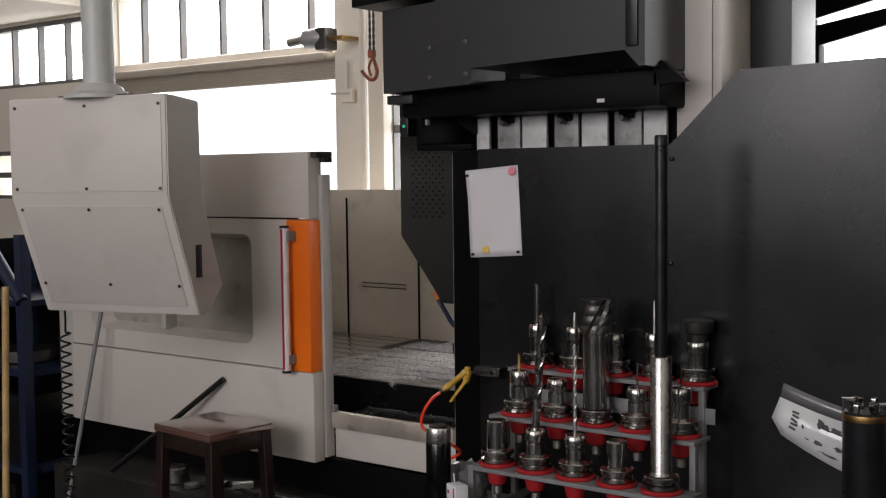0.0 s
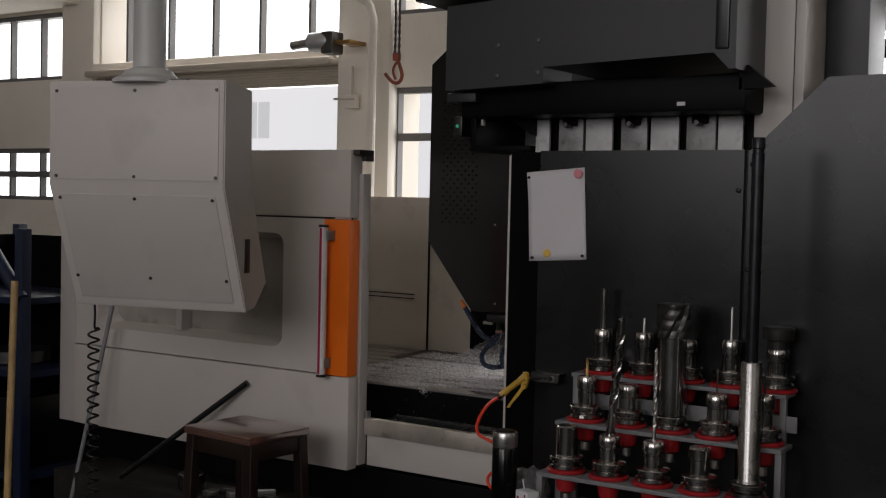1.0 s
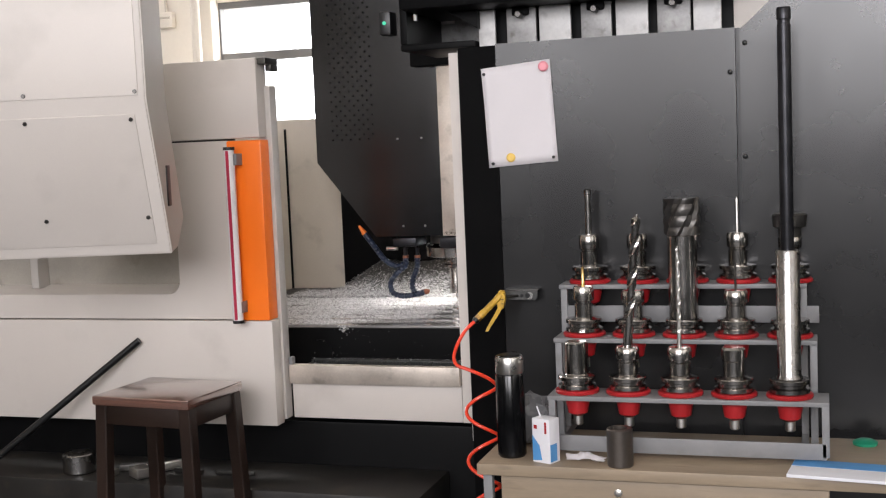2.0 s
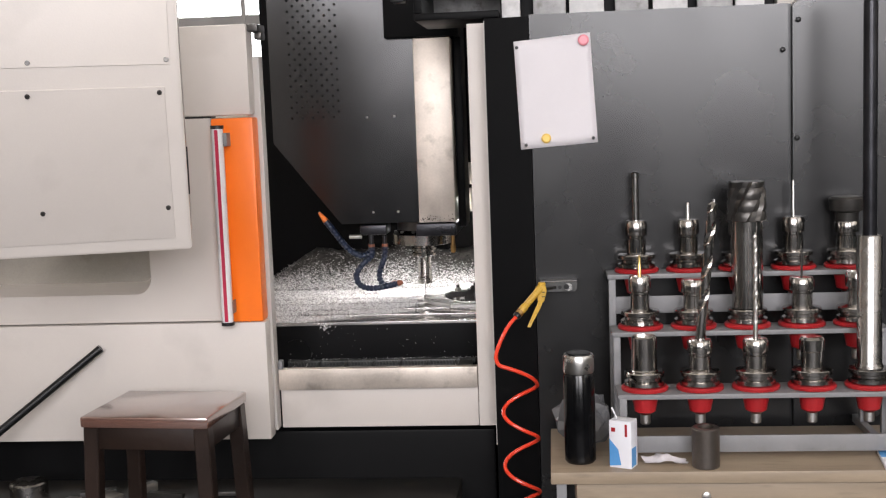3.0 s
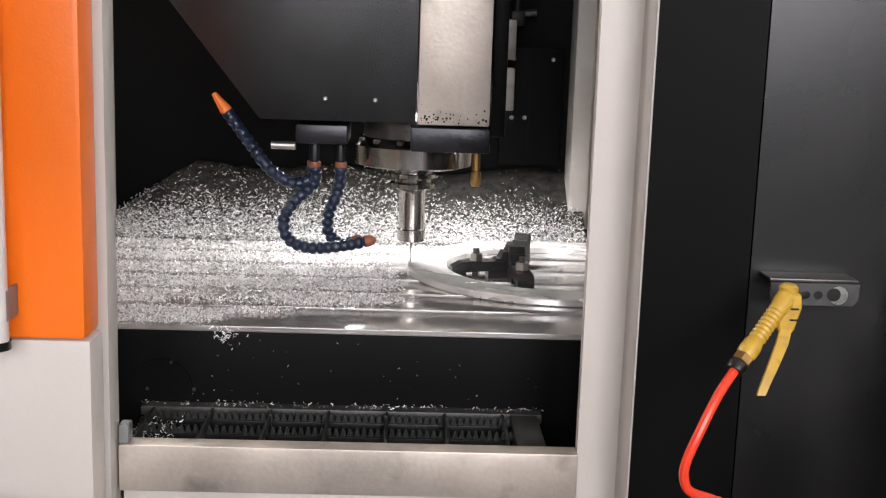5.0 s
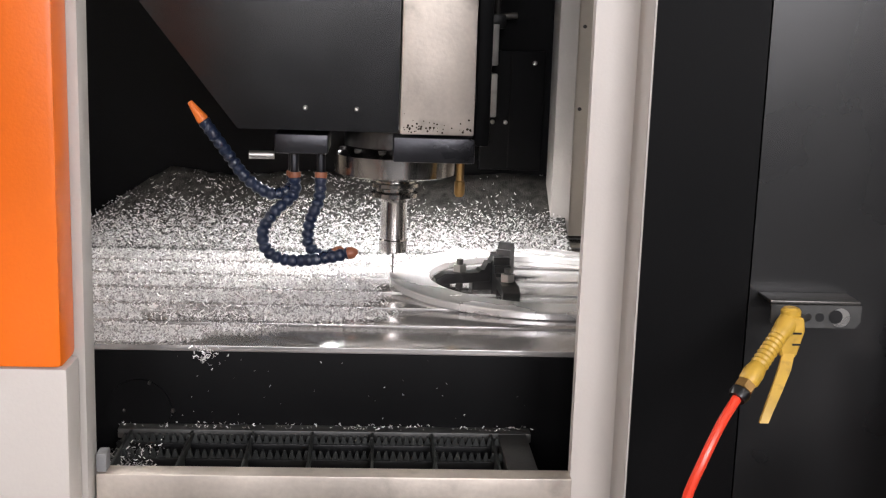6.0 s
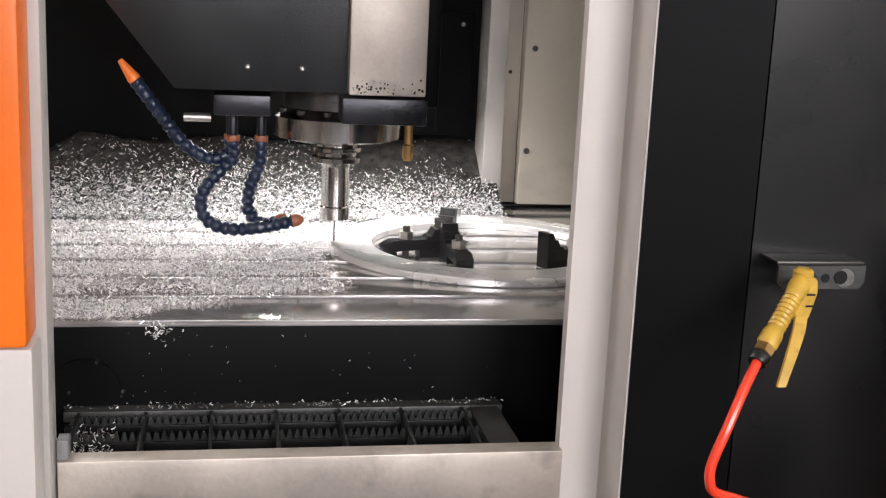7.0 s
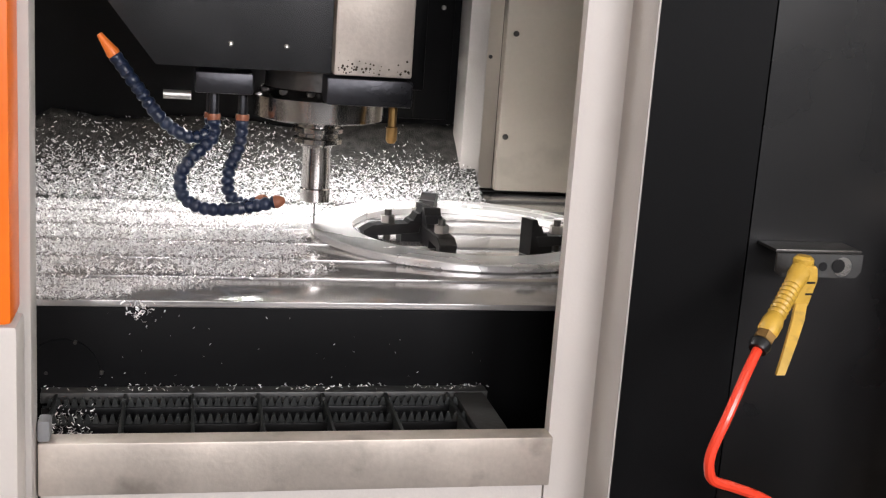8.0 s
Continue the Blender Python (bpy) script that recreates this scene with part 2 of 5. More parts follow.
def tube(bm, pts, r, seg=10, steps=6, swell=None):
    """A round tube along a smooth line through pts; swell gives its radius by the length run."""
    pts = [Vector(p) for p in pts]
    line = []
    for i in range(len(pts) - 1):
        p0, p1, p2, p3 = pts[max(i - 1, 0)], pts[i], pts[i + 1], pts[min(i + 2, len(pts) - 1)]
        for k in range(steps):
            t = k / steps
            line.append(0.5 * (2 * p1 + (p2 - p0) * t + (2 * p0 - 5 * p1 + 4 * p2 - p3) * t * t + (3 * p1 - p0 - 3 * p2 + p3) * t ** 3))
    line.append(pts[-1])
    prev, side, run, rr = None, Vector((0.3, 0.9, 0.2)), 0.0, r
    for i, p in enumerate(line):
        if swell and i:
            run += (p - line[i - 1]).length
        r = swell(run) if swell else rr
        d = (line[min(i + 1, len(line) - 1)] - line[max(i - 1, 0)]).normalized()
        side = (side - d * side.dot(d)).normalized()
        up = d.cross(side)
        ring = [bm.verts.new(p + r * (side * math.cos(2 * math.pi * j / seg) + up * math.sin(2 * math.pi * j / seg))) for j in range(seg)]
        if prev:
            for j in range(seg):
                bm.faces.new((prev[j], prev[(j + 1) % seg], ring[(j + 1) % seg], ring[j]))
        else:
            bm.faces.new(ring[::-1])
        prev = ring
    bm.faces.new(prev)
    return line


def finish(name, bm, material, smooth=None):
    bmesh.ops.recalc_face_normals(bm, faces=bm.faces[:])
    me = bpy.data.meshes.new(name)
    bm.to_mesh(me)
    bm.free()
    me.materials.append(material)
    if smooth is not False:
        me.polygons.foreach_set("use_smooth", [True] * len(me.polygons))
        me.set_sharp_from_angle(angle=radians(32))
    return me


def part(name, bm, material, parent, label=""):
    ob = new(name, finish(name, bm, material))
    ob.parent = parent
    if parent:
        ob.matrix_parent_inverse = parent.matrix_world.inverted()
    return tagged(ob, label)


def thing(name, at, label, category, group="", kind=""):
    ob = new(name)
    ob.location = at
    ob.empty_display_size = 0.05
    ob.matrix_world = Matrix.Translation(at)
    return tagged(ob, label, category, group, kind)


def solid(name, bm, material, label, category, group="", kind=""):
    return tagged(new(name, finish(name, bm, material)), label, category, group, kind)


def B(*a, **k):
    return box(bmesh.new(), *a, **k)


def R(*a, **k):
    return rod(bmesh.new(), *a, **k)


def rounded(x0, x1, z0, z1, r, n=6):
    out = []
    for cx, cz, a0 in ((x1 - r, z1 - r, 0), (x0 + r, z1 - r, 90), (x0 + r, z0 + r, 180), (x1 - r, z0 + r, 270)):
        for i in range(n + 1):
            a = radians(a0 + 90 * i / n)
            out.append((cx + r * math.cos(a), cz + r * math.sin(a)))
    return out


# ---- the hall ----
def hall():
    solid("floor", B(-7, 5.2, -8.2, 3.0, -0.2, 0.0), FLOORM, "dark grey painted concrete workshop floor", "floor", kind="structure")
    ceil = solid("ceiling", B(-7, 5.2, -8.2, 2.0, 4.6, 4.8), CEIL, "pale painted hall ceiling", "ceiling", kind="structure")
    wall = thing("wall_back", (-2, 1.8, 0), "cream plastered hall wall with a band of high windows", "wall", kind="structure")
    yb, yf = 1.95, 1.72
    # openings: high band, tall window, shutter door, right window
    def piece(x0, x1, z0, z1):
        part("wall_piece", B(x0, x1, yf, yb, z0, z1), WALLM, wall)
    piece(-7, -5.6, 0, 4.6)
    piece(-5.6, -4.35, 0, 1.66), piece(-5.6, -4.35, 2.0, 2.445), piece(-5.6, -4.35, 2.88, 4.6)
    piece(-4.35, -4.05, 0, 4.6)
    piece(-4.05, -2.12, 0, 0.05), piece(-4.05, -2.12, 2.99, 4.6)
    piece(-2.12, -1.78, 0, 4.6)
    piece(-1.78, -0.6, 0, 0.9), piece(-1.78, -0.6, 2.30, 2.68), piece(-1.78, -0.6, 3.45, 4.6)
    piece(-0.6, 0.2, 0, 4.6)
    piece(0.2, 3.0, 0, 1.9), piece(0.2, 3.0, 3.2, 4.6)
    piece(3.0, 5.2, 0, 4.6)
    pil = part("pilaster", B(-2.12, -1.775, 1.66, 1.725, 0, 4.6, 0.012), WALLM, wall)
    part("pilaster", B(-4.36, -4.06, 1.66, 1.725, 0, 4.6, 0.012), WALLM, wall)
    part("beam", B(-7, -4.2, 0.2, 1.725, 2.9, 3.3, 0.01), WALLM, wall)
    # the ledge over the roller shutter
    part("lintel", B(-4.05, -2.12, 1.64, 1.95, 2.468, 2.515, 0.01), WALLM, wall)
    for nm, x0, x1, z0, z1, cols, bars in (("window_1", -4.21, -2.02, 2.50, 2.99, 6, 0), ("window_2", -5.6, -4.35, 2.445, 2.88, 4, 0), ("window_3", -1.78, -0.6, 1.62, 2.30, 2, 1),
                                           ("window_4", -1.78, -0.6, 2.68, 3.45, 2, 0), ("window_5", 0.2, 3.0, 1.9, 3.2, 4, 0), ("window_6", -5.6, -4.35, 1.66, 2.0, 4, 1)):
        w = thing(nm, ((x0 + x1) / 2, 1.8, z0), "bright window with thin dark metal bars", "window", kind="structure")
        part("window_frame", B(x0, x1, 1.74, 1.79, z1 - 0.03, z1), FRAME, w)
        part("window_frame", B(x0, x1, 1.74, 1.79, z0, z0 + 0.025), FRAME, w)
        for i in range(cols + 1):
            xx = x0 + (x1 - x0) * i / cols
            part("mullion", B(xx - 0.009, xx + 0.009, 1.742, 1.788, z0 + 0.025, z1 - 0.03), FRAME, w)
        for i in range(bars):
            zz = z0 + (z1 - z0) * (0.62 if nm == "window_3" else (i + 1) / (bars + 1))
            part("crossbar", B(x0, x1, 1.745, 1.785, zz - 0.02, zz + 0.02), FRAME, w)
    solid("backdrop", B(-9, 5, 2.9, 2.95, -0.1, 4.6), SKYGLOW, "bright hazy daylight outside the windows", "backdrop", kind="structure")
    # daylight and haze on the building are put in as a faint glow
    far = thing("distant_building", (-3.0, 2.86, 0), "pale building with windows outside the shutter door, glowing as daylit haze", "building")
    far_m = glow("daylit_facade_glow", (0.95, 0.94, 0.97), 1.9)
    far_w = glow("daylit_glass_glow", (0.86, 0.86, 0.9), 1.45)
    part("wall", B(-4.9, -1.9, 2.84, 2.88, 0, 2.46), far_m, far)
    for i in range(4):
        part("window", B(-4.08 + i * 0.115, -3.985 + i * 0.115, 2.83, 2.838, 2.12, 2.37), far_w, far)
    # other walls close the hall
    solid("wall_left", B(-7.2, -7, -8.2, 2, 2.0, 4.6), WALLM, "cream plastered hall side wall", "wall", kind="structure")
    solid("wall_right", B(5.2, 5.4, -8.2, 2, 2.0, 4.6), WALLM, "cream plastered hall side wall", "wall", kind="structure")
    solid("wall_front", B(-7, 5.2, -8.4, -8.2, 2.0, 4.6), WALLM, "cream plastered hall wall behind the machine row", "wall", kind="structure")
    # unseen dark lower walls, added to keep reflections in the panels dark
    for nm, a in (("dark_hall_1", (-7.2, -7, -8.2, 2)), ("dark_hall_2", (5.2, 5.4, -8.2, 2)), ("dark_hall_3", (-7, 5.2, -8.4, -8.2))):
        solid(nm, B(*a, 0, 2.0), DARKHALL, "unseen dark lower wall standing in for the dark lower hall", "wall", kind="structure")
    # roller shutter, half open
    sh = thing("roller_shutter", (-3, 1.7, 0), "beige roller shutter door rolled up under its box", "shutter")
    part("shutter_box", B(-4.05, -2.12, 1.58, 1.70, 2.427, 2.466, 0.012), SHUT, sh)
    for i in range(7):
        part("slat", B(-4.05, -2.125, 1.672, 1.69, 2.412 - i * 0.0145, 2.426 - i * 0.0145, 0.004), SHUT, sh)
    mo = thing("shutter_motor", (-2.13, 1.5, 2.44), "grey shutter motor with a chain wheel on a bracket", "motor")
    part("body", lathe(bmesh.new(), (0, 0, 0), [(0.03, 0), (0.05, 0.01), (0.052, 0.11), (0.04, 0.14), (0.02, 0.15)], axis=pose(-2.24, 1.48, 2.47, 0, 90, 0)), mat("motor_grey", (0.5, 0.5, 0.5), 0.4, metal=0.5, dirt=0.3), mo)
    part("gearbox", B(-2.14, -2.06, 1.44, 1.54, 2.40, 2.52, 0.015), DARKSTEEL, mo)
    part("shaft", R((-2.36, 1.48, 2.46), (-2.24, 1.48, 2.47), 0.025), STEEL, mo)
    part("bracket", B(-2.06, -1.96, 1.46, 1.60, 2.45, 2.47, 0.004), BRASS, mo)
    mo.location += Vector((0.06, 0.02, 0.06))
    sw = thing("wall_switch_box", (-1.95, 1.57, 2.2), "small cream switch box with a bent pipe", "switch box")
    part("box", B(-1.99, -1.91, 1.545, 1.58, 2.14, 2.21, 0.006), WALLM, sw)
    part("pipe", R((-1.95, 1.565, 2.21), (-1.95, 1.565, 2.36), 0.006), CREAM, sw)
    part("lever", R((-2.06, 1.55, 2.19), (-1.92, 1.545, 2.185), 0.006), CREAM, sw)
    sw.location += Vector((-0.04, 0.06, 0.05))
    pipe = bmesh.new()
    tube(pipe, [(-2.02, 1.5, 4.5), (-2.02, 1.5, 3.2), (-2.0, 1.5, 2.86), (-1.86, 1.5, 2.74), (-1.78, 1.5, 2.66), (-1.77, 1.5, 2.3), (-1.77, 1.5, 0.02)], 0.022)
    solid("wall_pipe", pipe, WALLM, "cream painted pipe bent round the pilaster", "pipe")
    # chain hoist hook
    hk = thing("hoist_hook", (-1.16, 0.86, 2.2), "rust-red crane hook on two steel chains", "hook")
    for sx in (-0.011, 0.011):
        bm = bmesh.new()
        tube(bm, [(-1.16 + sx, 0.86, 2.335), (-1.16 + sx, 0.86, 3.4), (-1.16 + sx, 0.86, 4.6)], 0.005, 8, 90, lambda d: 0.0035 + 0.0035 * abs(math.sin(math.pi * d / 0.03)))
        part("chain", bm, DARKSTEEL, hk)
    bm = bmesh.new()
    tube(bm, [(-1.16, 0.86, 2.33), (-1.142, 0.86, 2.29), (-1.13, 0.86, 2.25), (-1.145, 0.86, 2.222), (-1.175, 0.86, 2.222), (-1.205, 0.86, 2.245), (-1.22, 0.86, 2.262)], 0.008)
    part("hook", bm, RUST, hk)
    bm = bmesh.new()
    tube(bm, [(-1.16, 0.86, 2.31), (-1.178, 0.86, 2.275), (-1.165, 0.86, 2.235)], 0.006)
    part("latch", bm, RUST, hk)
    part("swivel", B(-1.176, -1.144, 0.848, 0.872, 2.315, 2.35, 0.006), RUST, hk)


# ---- the machining centre ----
DX = -0.728     # free edge of the sliding door


def screws(parent, places, r=0.006, material=None, y=-0.004):
    for x, z in places:
        part("screw", lathe(bmesh.new(), (0, 0, 0), [(r, 0), (r, 0.003), (r * 0.5, 0.005)], 10, pose(x, y + 0.001, z, 90, 0, 0)), material or DARKSTEEL, parent)


def machine():
    mc = thing("machining_center", (0, 0.6, 0), "large ivory and black machining center with its door open", "machine")
    # --- left enclosure and sliding door
    part("base", B(-2.3, -0.1, 0.12, 1.3, 0.0, 0.72, 0.01), BLACK, mc, "black machine base")
    part("chip_tray", B(-2.1, -0.2, -0.19, 0.118, 0.02, 0.58, 0.012), TRAYP, mc, "dusty black tray box along the machine foot")
    door = part("door", B(-2.2, DX + 0.004, -0.006, 0.05, 0.73, 1.066, 0.006), WHITE, mc, "ivory sliding door with an orange grip strip")
    bm = bmesh.new()
    inner = rounded(-2.06, -1.045, 1.15, 1.575, 0.045)
    outer = []
    x0, x1, z0, z1 = -2.2, -0.848, 1.071, 1.634
    for x, z in inner:
        cx, cz = -1.55, 1.36
        dx, dz = x - cx, z - cz
        k = min((x1 - cx) / dx if dx > 0 else (x0 - cx) / dx if dx < 0 else 9e9, (z1 - cz) / dz if dz > 0 else (z0 - cz) / dz if dz < 0 else 9e9)
        outer.append((cx + dx * k, cz + dz * k))
    for cxx, czz in ((x0, z0), (x0, z1), (x1, z0), (x1, z1)):
        i = min(range(len(outer)), key=lambda j: (outer[j][0] - cxx) ** 2 + (outer[j][1] - czz) ** 2)
        outer[i] = (cxx, czz)
    vi = [bm.verts.new((x, 0.0, z)) for x, z in inner]
    vm = [bm.verts.new((x + (0.02 if x < -1.55 else -0.02), 0.10, z + (0.022 if z < 1.36 else -0.022))) for x, z in inner]
    vo = [bm.verts.new((x, 0.0, z)) for x, z in outer]
    vb = [bm.verts.new((x, 0.112, z)) for x, z in outer]
    n = len(vi)
    for i in range(n):
        j = (i + 1) % n
        bm.faces.new((vi[i], vi[j], vo[j], vo[i]))
        bm.faces.new((vm[i], vm[j], vi[j], vi[i]))
        bm.faces.new((vo[i], vo[j], vb[j], vb[i]))
    bm.faces.new(vb)
    part("window_panel", bm, WHITE, door, "ivory panel with a sunken window")
    # the plate's darker colour carries the shade of the recess
    bm = bmesh.new()
    prism(bm, rounded(-2.045, -1.06, 1.165, 1.56, 0.03), 0.0985, 0.1105)
    part("window_plate", bm, DUSTY_SHADE, door, "dusty plate at the back of the sunken window, darkened as shade")
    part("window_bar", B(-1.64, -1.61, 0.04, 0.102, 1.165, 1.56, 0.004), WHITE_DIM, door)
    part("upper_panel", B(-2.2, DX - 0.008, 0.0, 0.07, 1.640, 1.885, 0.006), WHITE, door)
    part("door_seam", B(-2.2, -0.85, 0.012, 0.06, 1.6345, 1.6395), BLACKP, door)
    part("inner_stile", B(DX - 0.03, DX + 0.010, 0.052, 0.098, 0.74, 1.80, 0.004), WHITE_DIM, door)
    part("grip_strip", B(-0.846, DX, -0.012, 0.05, 1.068, 1.633, 0.007), ORANGE, door, "bright orange grip strip")
    hd = part("handle", lathe(bmesh.new(), (-0.818, -0.048, 0), [(0.016, 1.075), (0.016, 1.605)], 18), HANDLEW, door, "white bar handle with a crimson stripe")
    part("stripe", B(-0.8215, -0.8125, -0.0655, -0.060, 1.078, 1.602), STRIPE, hd)
    part("end_cap", lathe(bmesh.new(), (-0.818, -0.048, 0), [(0.018, 1.066), (0.018, 1.0755)], 18), BLACKP, hd)
    part("end_cap", lathe(bmesh.new(), (-0.818, -0.048, 0), [(0.018, 1.6045), (0.018, 1.614)], 18), BLACKP, hd)
    for z, w in ((1.115, 0.004), (1.575, 0.014)):
        part("bracket", B(-0.806, -0.806 + w, -0.052, -0.012, z - 0.018, z + 0.018, 0.0015), RACKP, hd)
    lt = part("latch_block", B(DX - 0.012, DX + 0.02, 0.012, 0.10, 1.865, 1.885, 0.003), DARKSTEEL, door)
    part("latch_tooth", B(DX + 0.0, DX + 0.02, 0.05, 0.10, 1.845, 1.865, 0.003), DARKSTEEL, lt)
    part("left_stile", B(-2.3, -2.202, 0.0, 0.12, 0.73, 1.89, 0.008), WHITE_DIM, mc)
    # --- sill, post and the wall below
    part("sill_panel", B(DX + 0.012, -0.1445, 0.10, 0.13, 0.735, 0.85, 0.003), WHITE, mc)
    part("sill", B(DX + 0.012, -0.1445, 0.078, 0.108, 0.851, 0.911, 0.002), SILLM, mc, "worn stainless door sill")
    part("sill_block", B(DX + 0.011, DX + 0.024, 0.082, 0.106, 0.9112, 0.935, 0.003), RACKP, mc)
    bm = bmesh.new()
    prism(bm, [(-0.143, 0.735), (-0.088, 0.735), (-0.088, 1.866), (-0.143, 1.866)], 0.10, 0.118)
    part("door_post", bm, WHITE, mc)
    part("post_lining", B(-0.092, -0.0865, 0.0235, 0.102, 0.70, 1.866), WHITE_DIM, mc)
    # --- dark front panel with its bent edge
    zt = 1.876

    def upright(outline, z0, z1):
        bm = bmesh.new()
        lo = [bm.verts.new((x, y, z0)) for x, y in outline]
        hi = [bm.verts.new((x, y, z1)) for x, y in outline]
        for i in range(len(lo)):
            j = (i + 1) % len(lo)
            bm.faces.new((lo[i], lo[j], hi[j], hi[i]))
        bm.faces.new(hi), bm.faces.new(lo[::-1])
        return bm
    part("bent_edge", upright([(-0.090, 0.022), (0.028, 0.0), (0.028, 0.3), (-0.082, 0.3)], 0.02, zt - 0.004), BLACK, mc, "black bent edge of the front panel")
    front = part("front_panel", upright([(0.030, 0.0), (0.702, 0.0), (0.702, 0.3), (0.030, 0.3)], 0.02, zt), GREY, mc, "charcoal sheet-metal front panel")
    part("seam", B(0.7025, 0.7135, 0.02, 0.3, 0.02, zt), BLACKP, mc)
    screws(front, [(0.728, 1.833), (0.724, 1.527), (0.726, 1.10), (0.688, 1.757)], 0.007, BLACKP)
    bm = bmesh.new()
    prism(bm, [(0.714, 0.02), (2.2, 0.02), (2.2, 2.10), (0.935, 2.078), (0.755, 1.905), (0.714, 1.87)], 0.002, 0.7)
    part("side_cabinet", bm, GREY, mc, "tall charcoal cabinet with a cut corner")
    # --- overhead parts
    bm = bmesh.new()
    prism(bm, [(-0.25, 2.064), (0.108, 2.076), (0.108, 2.60), (-0.03, 2.60), (-0.03, 2.345), (-0.25, 2.335)], -0.14, 0.05)
    plate = part("cover_plate", bm, HEADP, mc)
    screws(plate, [(0.087, 2.209), (-0.056, 2.105), (-0.056, 2.20), (0.087, 2.109)], 0.009, RAILP, -0.141)
    bm = bmesh.new()
    prism(bm, [(-0.34, 2.35), (-0.09, 2.36), (-0.09, 2.9), (-0.34, 2.9)], -0.19, 0.3)
    part("upper_block", bm, BLACK, mc)
    bm = bmesh.new()
    prism(bm, [(0.113, 2.125), (0.655, 2.142), (0.70, 2.095), (0.72, 2.095), (0.72, 3.0), (0.113, 3.0)], -0.15, 0.32)
    part("carriage_cover", bm, HEADP, mc, "dark grey carriage cover")
    part("edge_cover", B(0.66, 0.70, -0.158, -0.14, 2.15, 3.0, 0.006), GREY, mc)
    part("cross_beam", B(-0.24, 0.72, -0.06, 0.34, 1.985, 2.09, 0.012), BLACK, mc)
    part("beam_stub", B(-0.27, -0.16, -0.10, 0.0, 2.03, 2.06, 0.004), HEADP, mc)
    part("label", B(0.515, 0.540, -0.064, -0.0605, 2.003, 2.014), PAPER, mc)
    bm = bmesh.new()
    prism(bm, [(0.70, 2.10), (0.725, 2.115), (0.80, 2.052), (0.70, 2.045)], -0.06, -0.03)
    part("corner_bracket", bm, BLACK, mc)
    arm = part("tool_arm_box", B(-0.285, -0.05, 0.42, 0.45, 1.90, 2.12, 0.004), GATED, mc)
    part("arm_lip", B(-0.285, -0.052, 0.075, 0.42, 1.878, 1.898, 0.004), BLACK, arm)
    part("arm_side", B(-0.285, -0.262, 0.075, 0.42, 1.898, 2.06, 0.004), BLACK, arm)
    bm = bmesh.new()
    prism(bm, [(-0.20, 2.03), (-0.04, 1.93), (-0.04, 2.03)], 0.07, 0.2)
    part("arm_gusset", bm, BLACK, arm)
    part("arm_clip", B(-0.235, -0.225, 0.06, 0.075, 1.965, 2.02, 0.002), STEEL, arm)
    part("arm_tag", B(-0.258, -0.215, 0.405, 0.415, 1.985, 2.04), PAPER, arm)
    lb = part("lamp_button", B(-0.345, -0.31, 0.06, 0.12, 1.93, 2.0, 0.004), BLACKP, mc)
    part("lens", R((-0.328, 0.056, 1.965), (-0.328, 0.062, 1.965), 0.0055), GREENL, lb)
    for x0, x1, hooked in ((-0.045, 0.006, False), (0.041, 0.130, True), (0.139, 0.233, False), (0.263, 0.352, True), (0.364, 0.457, False), (0.482, 0.576, True), (0.583, 0.66, False)):
        pl = part("gate_plate", B(x0, x1, 0.10, 0.115, 1.86, 1.985, 0.003), GATED if hooked else GATEL, mc, "worn grey gate plate with a hook" if hooked else "")
        if hooked:
            xm = (x0 + x1) / 2
            part("hook_block", B(xm - 0.026, xm + 0.026, 0.086, 0.0995, 1.960, 1.984, 0.006), BLACK, pl)
            part("knob", lathe(bmesh.new(), (0, 0, 0), [(0.011, 0), (0.011, 0.02), (0.008, 0.028)], 12, pose(xm, 0.0855, 1.962, 90, 0, 0)), DARKSTEEL, pl)
    part("gate_back", B(-0.05, 0.70, 0.14, 0.16, 1.84, 1.985), BLACK, mc)
    part("column_panel", B(0.693, 0.806, 0.102, 0.30, 1.7, 3.2, 0.004), WHITE, mc)
    part("column_edge", B(0.809, 0.838, 0.10, 0.32, 1.7, 3.2, 0.004), WHITE, mc)
    part("column_back", B(0.84, 0.97, 0.3, 0.5, 1.7, 3.2, 0.006), HEADP, mc)
    # slatted roof guard at the rear
    for i in range(6):
        z = 2.222 + i * 0.105
        bm = bmesh.new()
        prism(bm, [(0.50, z), (0.95, z + 0.098), (0.95, z + 0.160), (0.50, z + 0.088)], 1.285, 1.315)
        sl = part("guard_slat", bm, BLACK, mc, "black sloping guard slat")
        bm = bmesh.new()
        prism(bm, [(0.50, z - 0.004), (0.95, z + 0.094), (0.95, z + 0.0975), (0.50, z - 0.0005)], 1.278, 1.315)
        part("slat_edge", bm, STEEL, sl)
    part("guard_post", B(0.655, 0.675, 1.318, 1.345, 1.9, 3.0, 0.003), CREAM, mc)
    part("guard_post", B(0.952, 0.975, 1.27, 1.32, 1.9, 3.0, 0.003), WHITE, mc)
    part("guard_panel", B(0.976, 1.5, 1.275, 1.31, 2.42, 3.0, 0.003), CREAM, mc)
    part("orange_band", B(0.977, 1.499, 1.268, 1.2745, 2.45, 2.475), ORANGE, mc)
    part("guard_back", B(0.36, 0.612, 1.28, 1.33, 1.9, 3.0, 0.003), HEADP, mc)
    # --- milling head
    outline = [(-0.610, 1.273), (-0.352, 1.273), (-0.352, 2.9), (-0.68, 2.9), (-0.70, 2.36), (-0.824, 2.26), (-0.824, 1.545)]
    bm = bmesh.new()
    prism(bm, outline, 0.62, 0.84)
    head = part("milling_head", bm, HEADM, mc, "dark grey milling head cover with vent holes")
    me = bmesh.new()
